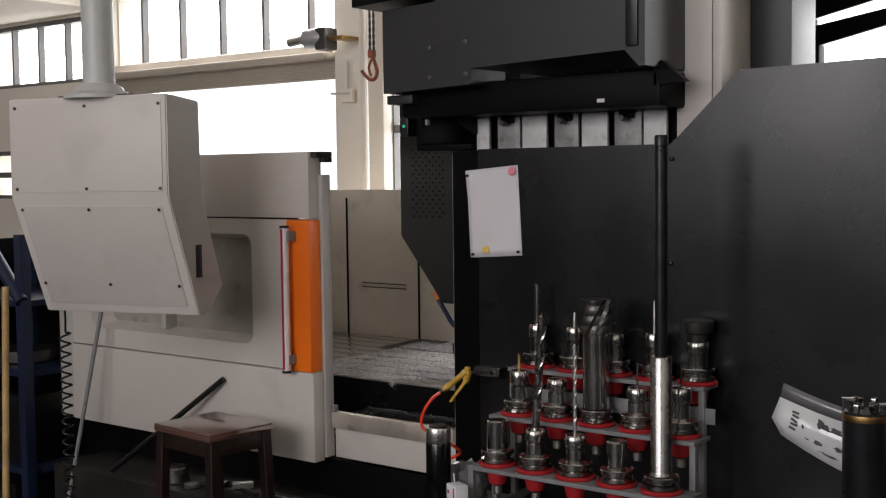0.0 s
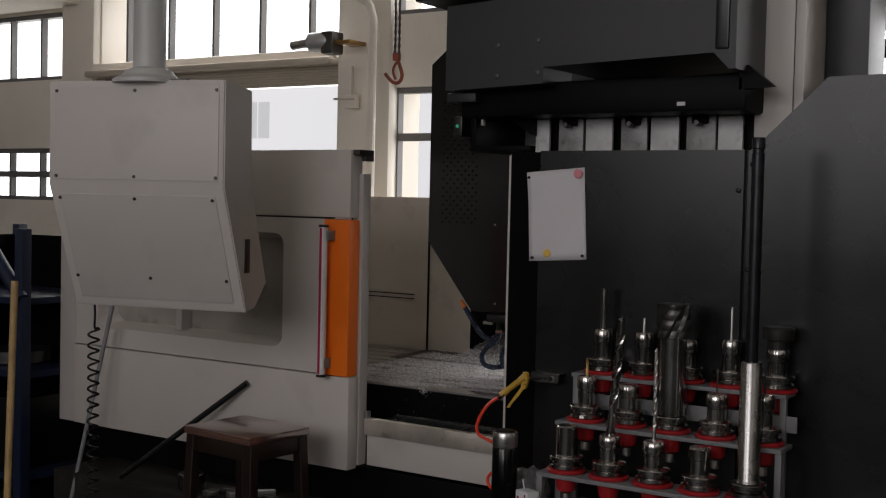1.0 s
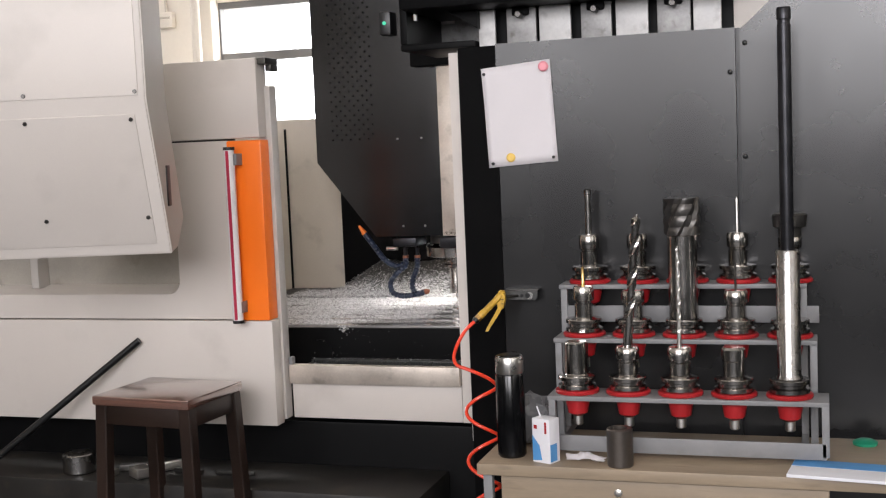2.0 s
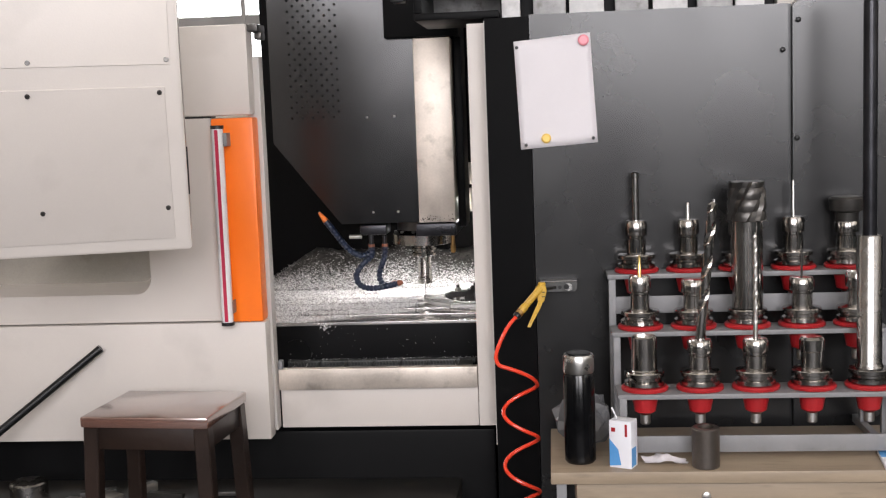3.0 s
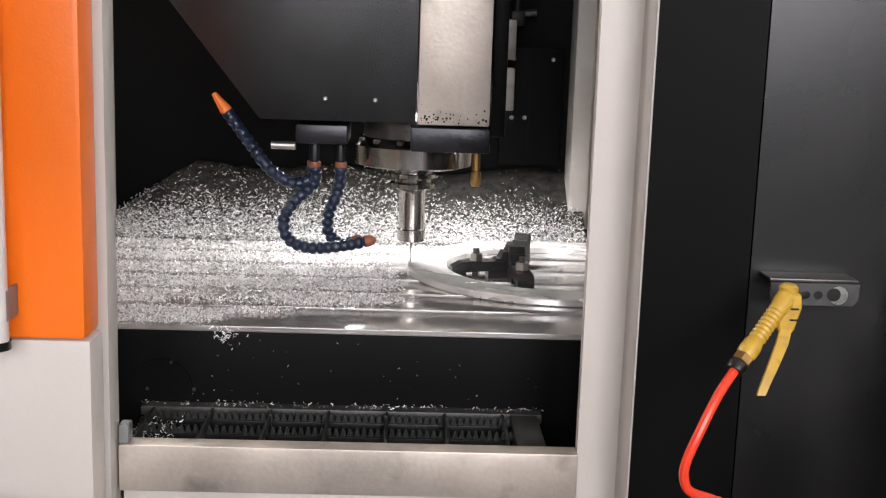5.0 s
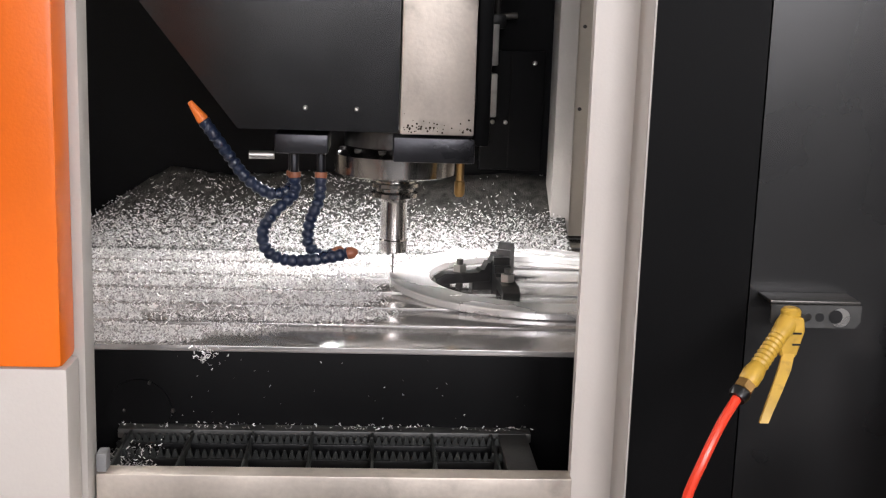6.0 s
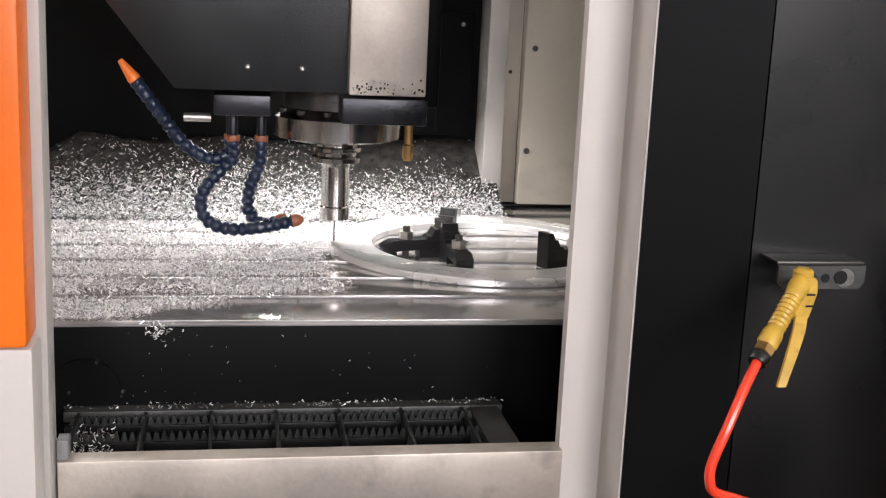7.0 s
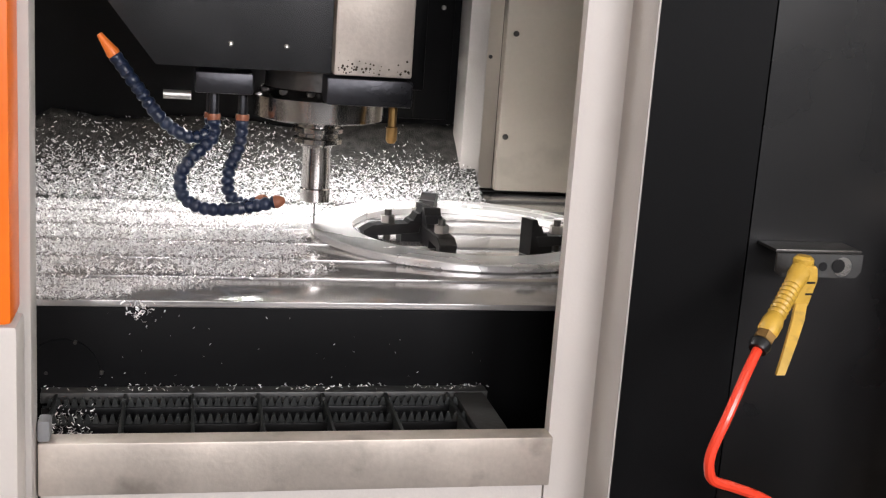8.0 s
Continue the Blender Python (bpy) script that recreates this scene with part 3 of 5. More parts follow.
    for i in range(34):
        for j in range(5):
            x, z = -0.757 + j * 0.0345 + (0.01725 if i % 2 else 0), 1.625 + i * 0.0172
            bmesh.ops.create_circle(me, cap_ends=True, segments=10, radius=0.0042, matrix=pose(x, 0.6185, z, 90, 0, 0))
    holes = part("vent_grid", me, GAPSHADE, head)
    tagged(holes, kind="stuff")
    screws(head, [(-0.502, 1.309), (-0.42, 1.309), (-0.51, 1.62), (-0.42, 1.62)], 0.004, STEEL, 0.619)
    col = part("spindle_guard", B(-0.35, -0.231, 0.60, 0.80, 1.272, 1.866, 0.004), SILLM, head, "brushed steel spindle guard")
    part("guard_shoe", B(-0.36, -0.229, 0.594, 0.84, 1.228, 1.268, 0.003), BLUED, head)
    prng = random.Random(8)
    bm = bmesh.new()
    for _ in range(46):
        x, z = prng.uniform(-0.345, -0.236), 1.276 + abs(prng.gauss(0, 0.011))
        bmesh.ops.create_circle(bm, cap_ends=True, segments=7, radius=prng.uniform(0.0006, 0.0022), matrix=pose(x, 0.5993, z, 90, 0, 0))
    tagged(part("oil_specks", bm, OILM, head, "brown oil specks along the guard's lower edge"), kind="stuff")
    part("guard_top", B(-0.44, -0.20, 0.585, 0.84, 1.868, 2.4, 0.006), BLACK, head)
    part("rear_guard", B(-0.225, -0.20, 0.66, 0.84, 1.25, 1.87, 0.004), BLACK, head)
    part("nozzle_block", B(-0.553, -0.466, 0.64, 0.76, 1.232, 1.264, 0.004), BLUED, head)
    part("spindle_neck", lathe(bmesh.new(), (-0.354, 0.75, 0), [(0.088, 1.24), (0.088, 1.274)], 32), DARKSTEEL, head)
    sp = part("spindle_nose", lathe(bmesh.new(), (-0.354, 0.75, 0), [(0.082, 1.186), (0.104, 1.192), (0.106, 1.225), (0.10, 1.232), (0.09, 1.24)], 40), CHROME, head, "oily steel spindle nose")
    for i in range(6):
        a = radians(200 + i * 28)
        part("bolt", lathe(bmesh.new(), (-0.354 + 0.094 * math.cos(a), 0.75 + 0.094 * math.sin(a), 0), [(0.007, 1.232), (0.007, 1.238)], 8), DARKSTEEL, sp)
    hold = part("tool_holder", lathe(bmesh.new(), (-0.354, 0.75, 0), [(0.034, 1.186), (0.036, 1.176), (0.042, 1.174), (0.042, 1.168), (0.034, 1.165), (0.034, 1.16), (0.041, 1.157), (0.041, 1.15), (0.026, 1.145), (0.0235, 1.14), (0.0235, 1.075), (0.025, 1.073), (0.025, 1.053), (0.018, 1.051)], 28), CHROME, sp)
    part("cutter", lathe(bmesh.new(), (-0.354, 0.75, 0), [(0.0016, 1.052), (0.0014, 1.003)], 8), DARKSTEEL, hold)
    part("brass_fitting", lathe(bmesh.new(), (-0.247, 0.66, 0), [(0.006, 1.165), (0.009, 1.17), (0.009, 1.19), (0.007, 1.192), (0.007, 1.228)], 10), BRASS, head)
    part("cable_gland", R((-0.60, 0.70, 1.222), (-0.558, 0.70, 1.222), 0.007), STEEL, head)
    # segmented coolant hoses
    def snake(name, pts, tip, parent, tipm):
        bm = bmesh.new()
        line = tube(bm, pts, 0.009, 12, 14, lambda d: 0.0070 + 0.0040 * abs(math.sin(math.pi * d / 0.0135)) ** 0.7)
        h = part(name, bm, NAVY, parent, "navy segmented coolant hose with an orange nozzle")
        p, d = line[-1], (line[-1] - line[-2]).normalized()
        m = Matrix.Translation(p) @ d.to_track_quat("Z", "Y").to_matrix().to_4x4()
        part("nozzle", lathe(bmesh.new(), (0, 0, 0), [(0.009, -0.004), (0.0105, 0.004), (0.009, 0.01), (0.0045, tip), (0.003, tip + 0.001)], 12, m), tipm, h)
        p, d = line[0], (line[1] - line[0]).normalized()
        part("fitting", lathe(bmesh.new(), (p.x, p.y, p.z), [(0.010, -0.002), (0.010, 0.006), (0.0075, 0.008), (0.0075, 0.034), (0.006, 0.042)], 10), BLUED, h)
        part("ring", lathe(bmesh.new(), (p.x, p.y, p.z), [(0.0102, -0.003), (0.0108, 0.0), (0.0108, 0.004), (0.0102, 0.007)], 12), RINGM, h)
    snake("coolant_hose", [(-0.527, 0.70, 1.19), (-0.53, 0.69, 1.168), (-0.56, 0.675, 1.16), (-0.60, 0.67, 1.185), (-0.635, 0.67, 1.23), (-0.672, 0.67, 1.28)], 0.036, head, ONOZ)
    snake("coolant_hose", [(-0.523, 0.685, 1.19), (-0.524, 0.68, 1.16), (-0.555, 0.66, 1.13), (-0.572, 0.648, 1.10), (-0.562, 0.64, 1.068), (-0.525, 0.635, 1.055), (-0.47, 0.625, 1.062), (-0.43, 0.62, 1.072)], 0.016, head, RINGM)
    snake("coolant_hose", [(-0.479, 0.69, 1.19), (-0.482, 0.685, 1.15), (-0.497, 0.68, 1.11), (-0.497, 0.675, 1.075), (-0.475, 0.665, 1.058), (-0.45, 0.655, 1.066)], 0.014, head, RINGM)
    head.location += Vector((-0.005, 0.025, 0.0))
    # --- interior
    part("rear_wall", B(-2.2, -0.99, 1.30, 1.33, 0.72, 1.725, 0.004), CREAM, mc, "beige inner rear wall")
    for x in (-1.26, -1.72):
        part("wall_joint", B(x - 0.004, x + 0.004, 1.293, 1.299, 1.0, 1.685), BLACK, mc)
    for z in (1.24, 1.26):
        part("wall_crease", B(-1.62, -1.34, 1.294, 1.299, z - 0.002, z + 0.002), GAPSHADE, mc)
    part("rear_cover", B(-1.01, 0.7, 1.275, 1.34, 0.72, 2.3, 0.006), BLACK, mc)
    for x in (-0.02, 0.09):
        part("cover_rib", B(x, x + 0.012, 1.258, 1.269, 1.1, 2.2, 0.002), BLACKP, mc)
    hatch = part("rear_hatch", B(-0.172, -0.036, 1.262, 1.2745, 1.14, 1.395, 0.003), BLACK, mc, "dark hatch plate on the rear cover")
    part("hatch_joint", B(-0.1115, -0.1085, 1.2605, 1.2618, 1.145, 1.39), GAPSHADE, hatch)
    screws(hatch, [(-0.146, 1.243), (-0.118, 1.243), (-0.146, 1.37), (-0.06, 1.37)], 0.005, STEEL, 1.2615)
    ib = part("inner_side_panel", B(0.052, 0.6, 1.17, 1.20, 1.01, 2.2, 0.004), CREAM, mc)
    part("panel_edge", B(-0.026, 0.014, 1.16, 1.25, 1.01, 2.2, 0.004), WHITE_DIM, mc)
    part("panel_groove", B(0.014, 0.052, 1.20, 1.25, 1.01, 2.2), CREAM, mc)
    screws(ib, [(0.072, 1.33), (0.066, 1.122), (0.073, 1.55)], 0.006, DARKSTEEL, 1.169)
    screws(ib, [(0.03, 1.28), (0.032, 1.45)], 0.004, DARKSTEEL, 1.199)
    part("left_inner_wall", B(-2.25, -2.2, 0.15, 1.3, 0.72, 1.69), CREAM, mc)
    part("sensor_box", B(-0.212, -0.172, 0.92, 0.96, 1.28, 1.36, 0.003), STEEL, mc)
    part("sensor_box", B(-0.212, -0.172, 0.92, 0.96, 1.375, 1.45, 0.003), STEEL, mc)
    part("sensor_post", B(-0.205, -0.18, 0.961, 1.27, 1.26, 1.9, 0.003), BLACK, mc)
    part("air_pipe", R((-0.145, 1.245, 1.47), (-0.145, 1.245, 2.25), 0.006), DARKSTEEL, mc)
    part("valve_lever", R((-0.165, 1.235, 1.462), (-0.105, 1.232, 1.468), 0.007), DARKSTEEL, mc)
    part("limit_switch", B(-0.16, -0.13, 1.21, 1.26, 1.44, 1.47, 0.004), BLACKP, mc)
    # T-slot table: ribs between the slots, over a bed blackened as slot shade
    tb = part("work_table", B(-1.9, 1.4, 0.337, 1.285, 0.94, 0.985, 0.003), GAPSHADE, mc, "oily cast-iron table with T-slots")
    edges = [0.330] + [0.45 + 0.11 * k for k in range(8)]
    for i, y in enumerate(edges):
        y0 = y + (0.0 if i == 0 else 0.008)
        y1 = (edges[i + 1] - 0.008) if i + 1 < len(edges) else 1.285
        part("table_rib", B(-1.9, 1.4, y0, y1, 0.986 if i else 0.992, 1.0, 0.0005), TABLE, tb)
    part("table_apron", B(-1.9, 1.4, 0.3315, 0.3365, 0.80, 0.9905, 0.001), BLACK, mc)
    part("apron_recess", lathe(bmesh.new(), (0, 0, 0), [(0.045, 0), (0.045, 0.004)], 28, pose(-0.715, 0.3314, 0.905, 90, 0, 0)), BLACK, mc)
    screws(mc, [(-0.668, 0.905), (-0.70, 0.945), (-0.735, 0.905)], 0.003, DARKSTEEL, 0.330)
    # chip trough with toothed bars
    tr = part("chip_trough", B(-0.75, -0.12, 0.112, 0.33, 0.80, 0.822), BLACKP, mc)
    part("trough_rail", B(-0.74, -0.165, 0.306, 0.3312, 0.872, 0.886, 0.002), RAILP, tr)
    part("trough_end", B(-0.212, -0.172, 0.114, 0.305, 0.824, 0.886, 0.003), RAILP, tr)
    for row, (y, z) in enumerate(((0.282, 0.889), (0.232, 0.886))):
        for k in range(54):
            x = -0.725 + k * 0.0096
            bm = bmesh.new()
            prism(bm, [(x - 0.0046, z - 0.0115), (x + 0.0046, z - 0.0115), (x + 0.0012, z), (x - 0.0012, z)], y - 0.004, y)
            part("tooth", bm, TOOTH, tr)
        part("tooth_bar", B(-0.735, -0.214, y - 0.006, y + 0.004, z - 0.030, z - 0.0118, 0.001), BLACKP, tr)
    for k in range(7):
        x = -0.72 + k * 0.083
        part("divider", B(x - 0.002, x + 0.002, 0.114, 0.304, 0.823, 0.886, 0.001), TOOTH, tr)
    return mc


# ---- control pendant ----
def pendant():
    ang = 16.5
    M = pose(-0.714, -0.669, 0, 0, 0, ang)     # x runs to its edge at zero, y to its rear
    W = 0.628
    pn = thing("control_pendant", (-1.0, -0.7, 1.35), "ivory sheet-metal control pendant hanging from a grey pole", "control panel")
    bm = bmesh.new()
    prof = [(0, 2.066), (0, 1.737), (0.165, 1.331), (0.235, 1.342), (0.318, 1.42), (0.196, 1.745), (0.19, 2.05)]
    a = [bm.verts.new(M @ Vector((0, y, z))) for y, z in prof]
    b = [bm.verts.new(M @ Vector((-W, y, z))) for y, z in prof]
    n = len(a)
    bm.faces.new(a), bm.faces.new(b[::-1])
    for i in range(n):
        bm.faces.new((a[i], a[(i + 1) % n], b[(i + 1) % n], b[i]))
    bmesh.ops.recalc_face_normals(bm, faces=bm.faces[:])
    bmesh.ops.bevel(bm, geom=bm.edges[:], offset=0.004, segments=2, affect="EDGES")
    body = part("body", bm, WHITE, pn)
    # cover plates, slightly proud
    part("upper_cover", box(bmesh.new(), -W + 0.022, -0.02, -0.003, 0.002, 1.752, 2.045, 0.001, M), WHITE, body)
    sl = math.degrees(math.atan2(0.165, 0.406))
    L = M @ pose(0, 0.0, 1.737, sl, 0, 0)
    part("lower_cover", box(bmesh.new(), -W + 0.03, -0.036, -0.003, 0.002, -0.405, -0.034, 0.001, L), WHITE, body)
    for x in (-W + 0.03, -W / 2, -0.028):
        for z in (1.762, 2.034):
            part("screw", lathe(bmesh.new(), (0, 0, 0), [(0.006, 0), (0.005, 0.004)], 8, M @ pose(x, -0.003, z, 90, 0, 0)), DARKSTEEL, body)
        for z in (-0.047, -0.326):
            part("screw", lathe(bmesh.new(), (0, 0, 0), [(0.006, 0), (0.005, 0.004)], 8, L @ pose(x * 0.96 - 0.02, -0.003, z, 90, 0, 0)), DARKSTEEL, body)
    part("side_label", box(bmesh.new(), -0.001, 0.003, 0.15, 0.185, 1.46, 1.57, 0.002, M), BLACKP, body)
    c = M @ Vector((-0.30, 0.06, 0))
    part("flange", lathe(bmesh.new(), (c.x, c.y, 0), [(0.115, 2.06), (0.115, 2.072), (0.085, 2.085), (0.075, 2.10), (0.056, 2.11)], 28), POLEM, pn)
    part("flange_plate", box(bmesh.new(), -0.30 - 0.13, -0.30 + 0.16, 0.01, 0.135, 2.066, 2.071, 0.002, M), DARKSTEEL, pn)
    part("pole", lathe(bmesh.new(), (c.x, c.y, 0), [(0.052, 2.10), (0.052, 4.6)], 28), POLEM, pn, "grey painted steel pole")
    # coiled cable below
    bm = bmesh.new()
    pts, q = [], M @ Vector((-W * 0.93, 0.20, 0))
    pts += [(q.x, q.y, 1.36), (q.x + 0.005, q.y, 1.30), (q.x + 0.004, q.y, 1.25)]
    for i in range(150):
        a = i * 2 * math.pi / 6
        pts.append((q.x + 0.018 * math.cos(a), q.y + 0.018 * math.sin(a), 1.25 - i * 0.0062))
    tube(bm, pts, 0.004, 6)
    part("coiled_cable", bm, BLACKP, pn, "black coiled cable")


# ---- stool ----
def stool():
    z, c = 0.918, (-0.911, -0.330)
    M = pose(c[0], c[1], 0, 0, 0, -5)
    st = thing("stool", (c[0], c[1], 0), "tall dark wooden stool with a worn shiny top", "stool")
    part("seat", box(bmesh.new(), -0.165, 0.165, -0.14, 0.14, z - 0.028, z, 0.006, M), WOODTOP, st, "worn glossy wooden seat")
    for sx in (-1, 1):
        for sy in (-1, 1):
            bm = bmesh.new()
            vs = []
            for zz, k in ((z - 0.028, 0.0), (0.0, 0.03)):
                cx, cy = sx * (0.143 + k), sy * (0.113 + k)
                vs.append([bm.verts.new(M @ Vector((cx + a * 0.019, cy + b * 0.019, zz))) for a, b in ((-1, -1), (1, -1), (1, 1), (-1, 1))])
            for i in range(4):
                j = (i + 1) % 4
                bm.faces.new((vs[0][i], vs[0][j], vs[1][j], vs[1][i]))
            bm.faces.new(vs[0]), bm.faces.new(vs[1][::-1])
            bmesh.ops.bevel(bm, geom=bm.edges[:], offset=0.003, segments=1, affect="EDGES")
            part("leg", bm, WOOD, st)
    for sy in (-1, 1):
        part("apron", box(bmesh.new(), -0.128, 0.128, sy * 0.118 - 0.009, sy * 0.118 + 0.009, z - 0.085, z - 0.029, 0.002, M), WOOD, st)
        part("stretcher", box(bmesh.new(), -0.16, 0.16, sy * 0.132 - 0.01, sy * 0.132 + 0.01, 0.32, 0.36, 0.002, M), WOOD, st)
    for sx in (-1, 1):
        part("apron", box(bmesh.new(), sx * 0.148 - 0.009, sx * 0.148 + 0.009, -0.098, 0.098, z - 0.085, z - 0.029, 0.002, M), WOOD, st)
        part("stretcher", box(bmesh.new(), sx * 0.164 - 0.01, sx * 0.164 + 0.01, -0.13, 0.13, 0.24, 0.28, 0.002, M), WOOD, st)


# ---- desk, tool rack and what stands on the desk ----
DT = 0.768


def desk():
    d = thing("desk", (0.8, -0.25, 0), "pale wood-board workshop desk with a drawer", "desk")
    part("tabletop", B(0.06, 1.75, -0.455, -0.06, DT - 0.03, DT, 0.004), DESK, d)
    dr = part("drawer", B(0.12, 0.93, -0.44, -0.10, 0.60, DT - 0.034, 0.004), DESK, d)
    part("lock", lathe(bmesh.new(), (0, 0, 0), [(0.010, 0), (0.010, 0.006), (0.006, 0.008)], 14, pose(0.425, -0.44, 0.705, 90, 0, 0)), STEEL, dr)
    for x in (0.085, 1.71):
        for y in (-0.43, -0.09):
            part("leg", B(x - 0.012, x + 0.012, y - 0.012, y + 0.012, 0.0, DT - 0.03, 0.002), RACKP, d)


SHELVES = ((-0.06, -0.112, 1.190), (-0.165, -0.222, 1.058), (-0.285, -0.345, 0.926))    # tool line, front edge, height
XS = (0.297, 0.432, 0.567, 0.702, 0.838)


def rack():
    r = thing("tool_rack", (0.57, -0.2, DT), "grey steel stepped rack with red tool cups", "rack")
    backs = (-0.012, -0.118, -0.228)
    for (yt, yf, z), yb in zip(SHELVES, backs):
        w = 0.0 if z > 1.1 else -0.004 if z > 1.0 else -0.010
        sh = part("shelf", B(0.218 - w, (0.88 if z > 1.1 else 0.905 if z > 1.0 else 0.932), yf, yb, z - 0.012, z, 0.0015), RACKP, r)
        for x in XS:
            part("cup", lathe(bmesh.new(), (x, yt, 0), [(0.012, z - 0.062), (0.026, z - 0.054), (0.034, z - 0.013), (0.034, z - 0.001), (0.057, z + 0.001), (0.058, z + 0.003), (0.058, z + 0.008), (0.055, z + 0.011), (0.036, z + 0.012)], 20), RED, sh)
    for side, x in enumerate((0.232, 0.914)):
        for yf, z in ((-0.346, 0.917), (-0.216, 1.045), (-0.106, 1.177)):
            x = (0.231 if z < 1 else 0.225 if z < 1.1 else 0.221) if side == 0 else 0.914 if z < 1 else 0.887 if z < 1.1 else 0.862
            part("upright", B(x, x + 0.018, yf, yf + 0.018, DT + 0.02, z, 0.0015), RACKP, r)
        part("side_rail", B(x, x + 0.018, -0.327, -0.02, DT, DT + 0.02, 0.0015), RACKP, r)
    part("front_rail", B(0.25, 0.925, -0.346, -0.338, DT + 0.014, DT + 0.055, 0.0015), RACKP, r)
    part("back_plate", B(0.23, 0.91, -0.10, -0.096, 1.085, 1.13, 0.001), RACKP, r)


def holder_profile(z, kind):
    base = [(0.047, 0.0125), (0.0495, 0.014), (0.0495, 0.023), (0.041, 0.027), (0.041, 0.033), (0.0495, 0.037), (0.0495, 0.045), (0.0475, 0.0475), (0.034, 0.049)]
    tops = {"collet": [(0.027, 0.052), (0.027, 0.083), (0.023, 0.085), (0.023, 0.090), (0.030, 0.092), (0.031, 0.095), (0.031, 0.117), (0.027, 0.124), (0.012, 0.125)],
            "sleeve": [(0.032, 0.052), (0.031, 0.132), (0.027, 0.136)],
            "slim": [(0.025, 0.052), (0.025, 0.088), (0.0215, 0.090), (0.0215, 0.095), (0.0275, 0.097), (0.0285, 0.100), (0.0285, 0.128), (0.025, 0.136), (0.010, 0.137)],
            "wide": [(0.027, 0.052), (0.027, 0.090), (0.030, 0.093), (0.030, 0.120), (0.025, 0.126)],
            "tube": [(0.033, 0.052), (0.0292, 0.06), (0.0292, 0.368), (0.027, 0.372)]}
    return [(r, z + h) for r, h in base + tops[kind]]


def tools():
    kinds = {(0, 0): ("slim", "bar"), (0, 1): ("slim", "stub"), (0, 2): ("collet", "none"), (0, 3): ("slim", "thin"), (0, 4): ("collet", "cap"),
             (1, 0): ("slim", "gold"), (1, 1): ("collet", "none"), (1, 2): ("sleeve", "mill"), (1, 3): ("collet", "pin"), (1, 4): ("slim", "pin"),
             (2, 0): ("sleeve", "none"), (2, 1): ("collet", "drill"), (2, 2): ("collet", "long"), (2, 3): ("wide", "none"), (2, 4): ("tube", "none")}
    words = {"bar": "steel tool holder with a long boring bar", "stub": "steel collet holder with a short cutter", "none": "empty steel tool holder in a red cup", "thin": "steel tool holder with a thin drill",
             "cap": "steel holder with a dark face mill", "gold": "steel collet holder with a gold-coated cutter", "mill": "steel holder with a thick fluted milling cutter", "pin": "steel collet holder with a fine pin",
             "drill": "steel collet holder with a long twist drill", "long": "steel collet holder with a long thin drill"}
    for (s, i), (kind, cut) in kinds.items():
        y, _, z = SHELVES[s]
        x = XS[i]
        words_here = "long polished steel tube holder standing in a red cup" if kind == "tube" else words[cut]
        t = thing("tool_holder", (x, y, z), words_here, "tool holder", "tools on the rack")
        part("holder", lathe(bmesh.new(), (x, y, 0), holder_profile(z, kind), 28), TUBEM if kind == "tube" else CHROME, t)
        part("taper", lathe(bmesh.new(), (x, y, 0), [(0.010, z - 0.088), (0.013, z - 0.085), (0.013, z - 0.063)], 14), STEEL, t)
        if kind == "tube":
            part("long_bar", lathe(bmesh.new(), (x, y, 0), [(0.0165, z + 0.37), (0.0165, 1.85), (0.015, 1.852), (0.015, 1.862), (0.0175, 1.864), (0.0175, 1.888), (0.015, 1.893)], 24), BLUED, t, "dark polished long bar")
        top = z + (0.124 if kind in ("collet",) else 0.137)
        if cut == "bar":
            part("boring_bar", lathe(bmesh.new(), (x, y, 0), [(0.010, top - 0.004), (0.009, top + 0.11), (0.011, top + 0.112), (0.011, top + 0.124), (0.006, top + 0.127)], 14), CHROME, t)
        elif cut == "stub":
            part("cutter", lathe(bmesh.new(), (x, y, 0), [(0.005, top - 0.004), (0.004, top + 0.04), (0.002, top + 0.043)], 10), STEEL, t)
        elif cut == "thin":
            part("cutter", lathe(bmesh.new(), (x, y, 0), [(0.004, top - 0.004), (0.003, top + 0.09), (0.001, top + 0.094)], 10), STEEL, t)
        elif cut == "pin":
            part("cutter", lathe(bmesh.new(), (x, y, 0), [(0.003, top - 0.004), (0.0025, top + 0.07), (0.001, top + 0.072)], 8), DARKSTEEL, t)
        elif cut == "gold":
            part("cutter", lathe(bmesh.new(), (x, y, 0), [(0.005, top - 0.004), (0.005, top + 0.012), (0.0042, top + 0.014), (0.004, top + 0.048), (0.001, top + 0.052)], 10), GOLD, t)
        elif cut == "cap":
            part("face_mill", lathe(bmesh.new(), (x, y, 0), [(0.028, top - 0.03), (0.030, top + 0.02), (0.042, top + 0.024), (0.046, top + 0.055), (0.040, top + 0.060), (0.015, top + 0.058)], 24), DARKSTEEL, t)
        elif cut == "mill":
            part("shank", lathe(bmesh.new(), (x, y, 0), [(0.039, z + 0.05), (0.039, z + 0.27), (0.036, z + 0.272)], 28), CHROME, t)
            bm = bmesh.new()
            rings = []
            for k in range(14):
                h = z + 0.272 + k * 0.0075
                ring = []
                for j in range(32):
                    a = 2 * math.pi * j / 32 + k * 0.09
                    rr = 0.0485 - (0.012 if j % 8 in (0, 1, 2) else 0.003 if j % 8 == 3 else 0) - (0.003 if k % 4 == 3 else 0)
                    ring.append(bm.verts.new((x + rr * math.cos(a), y + rr * math.sin(a), h)))
                rings.append(ring)
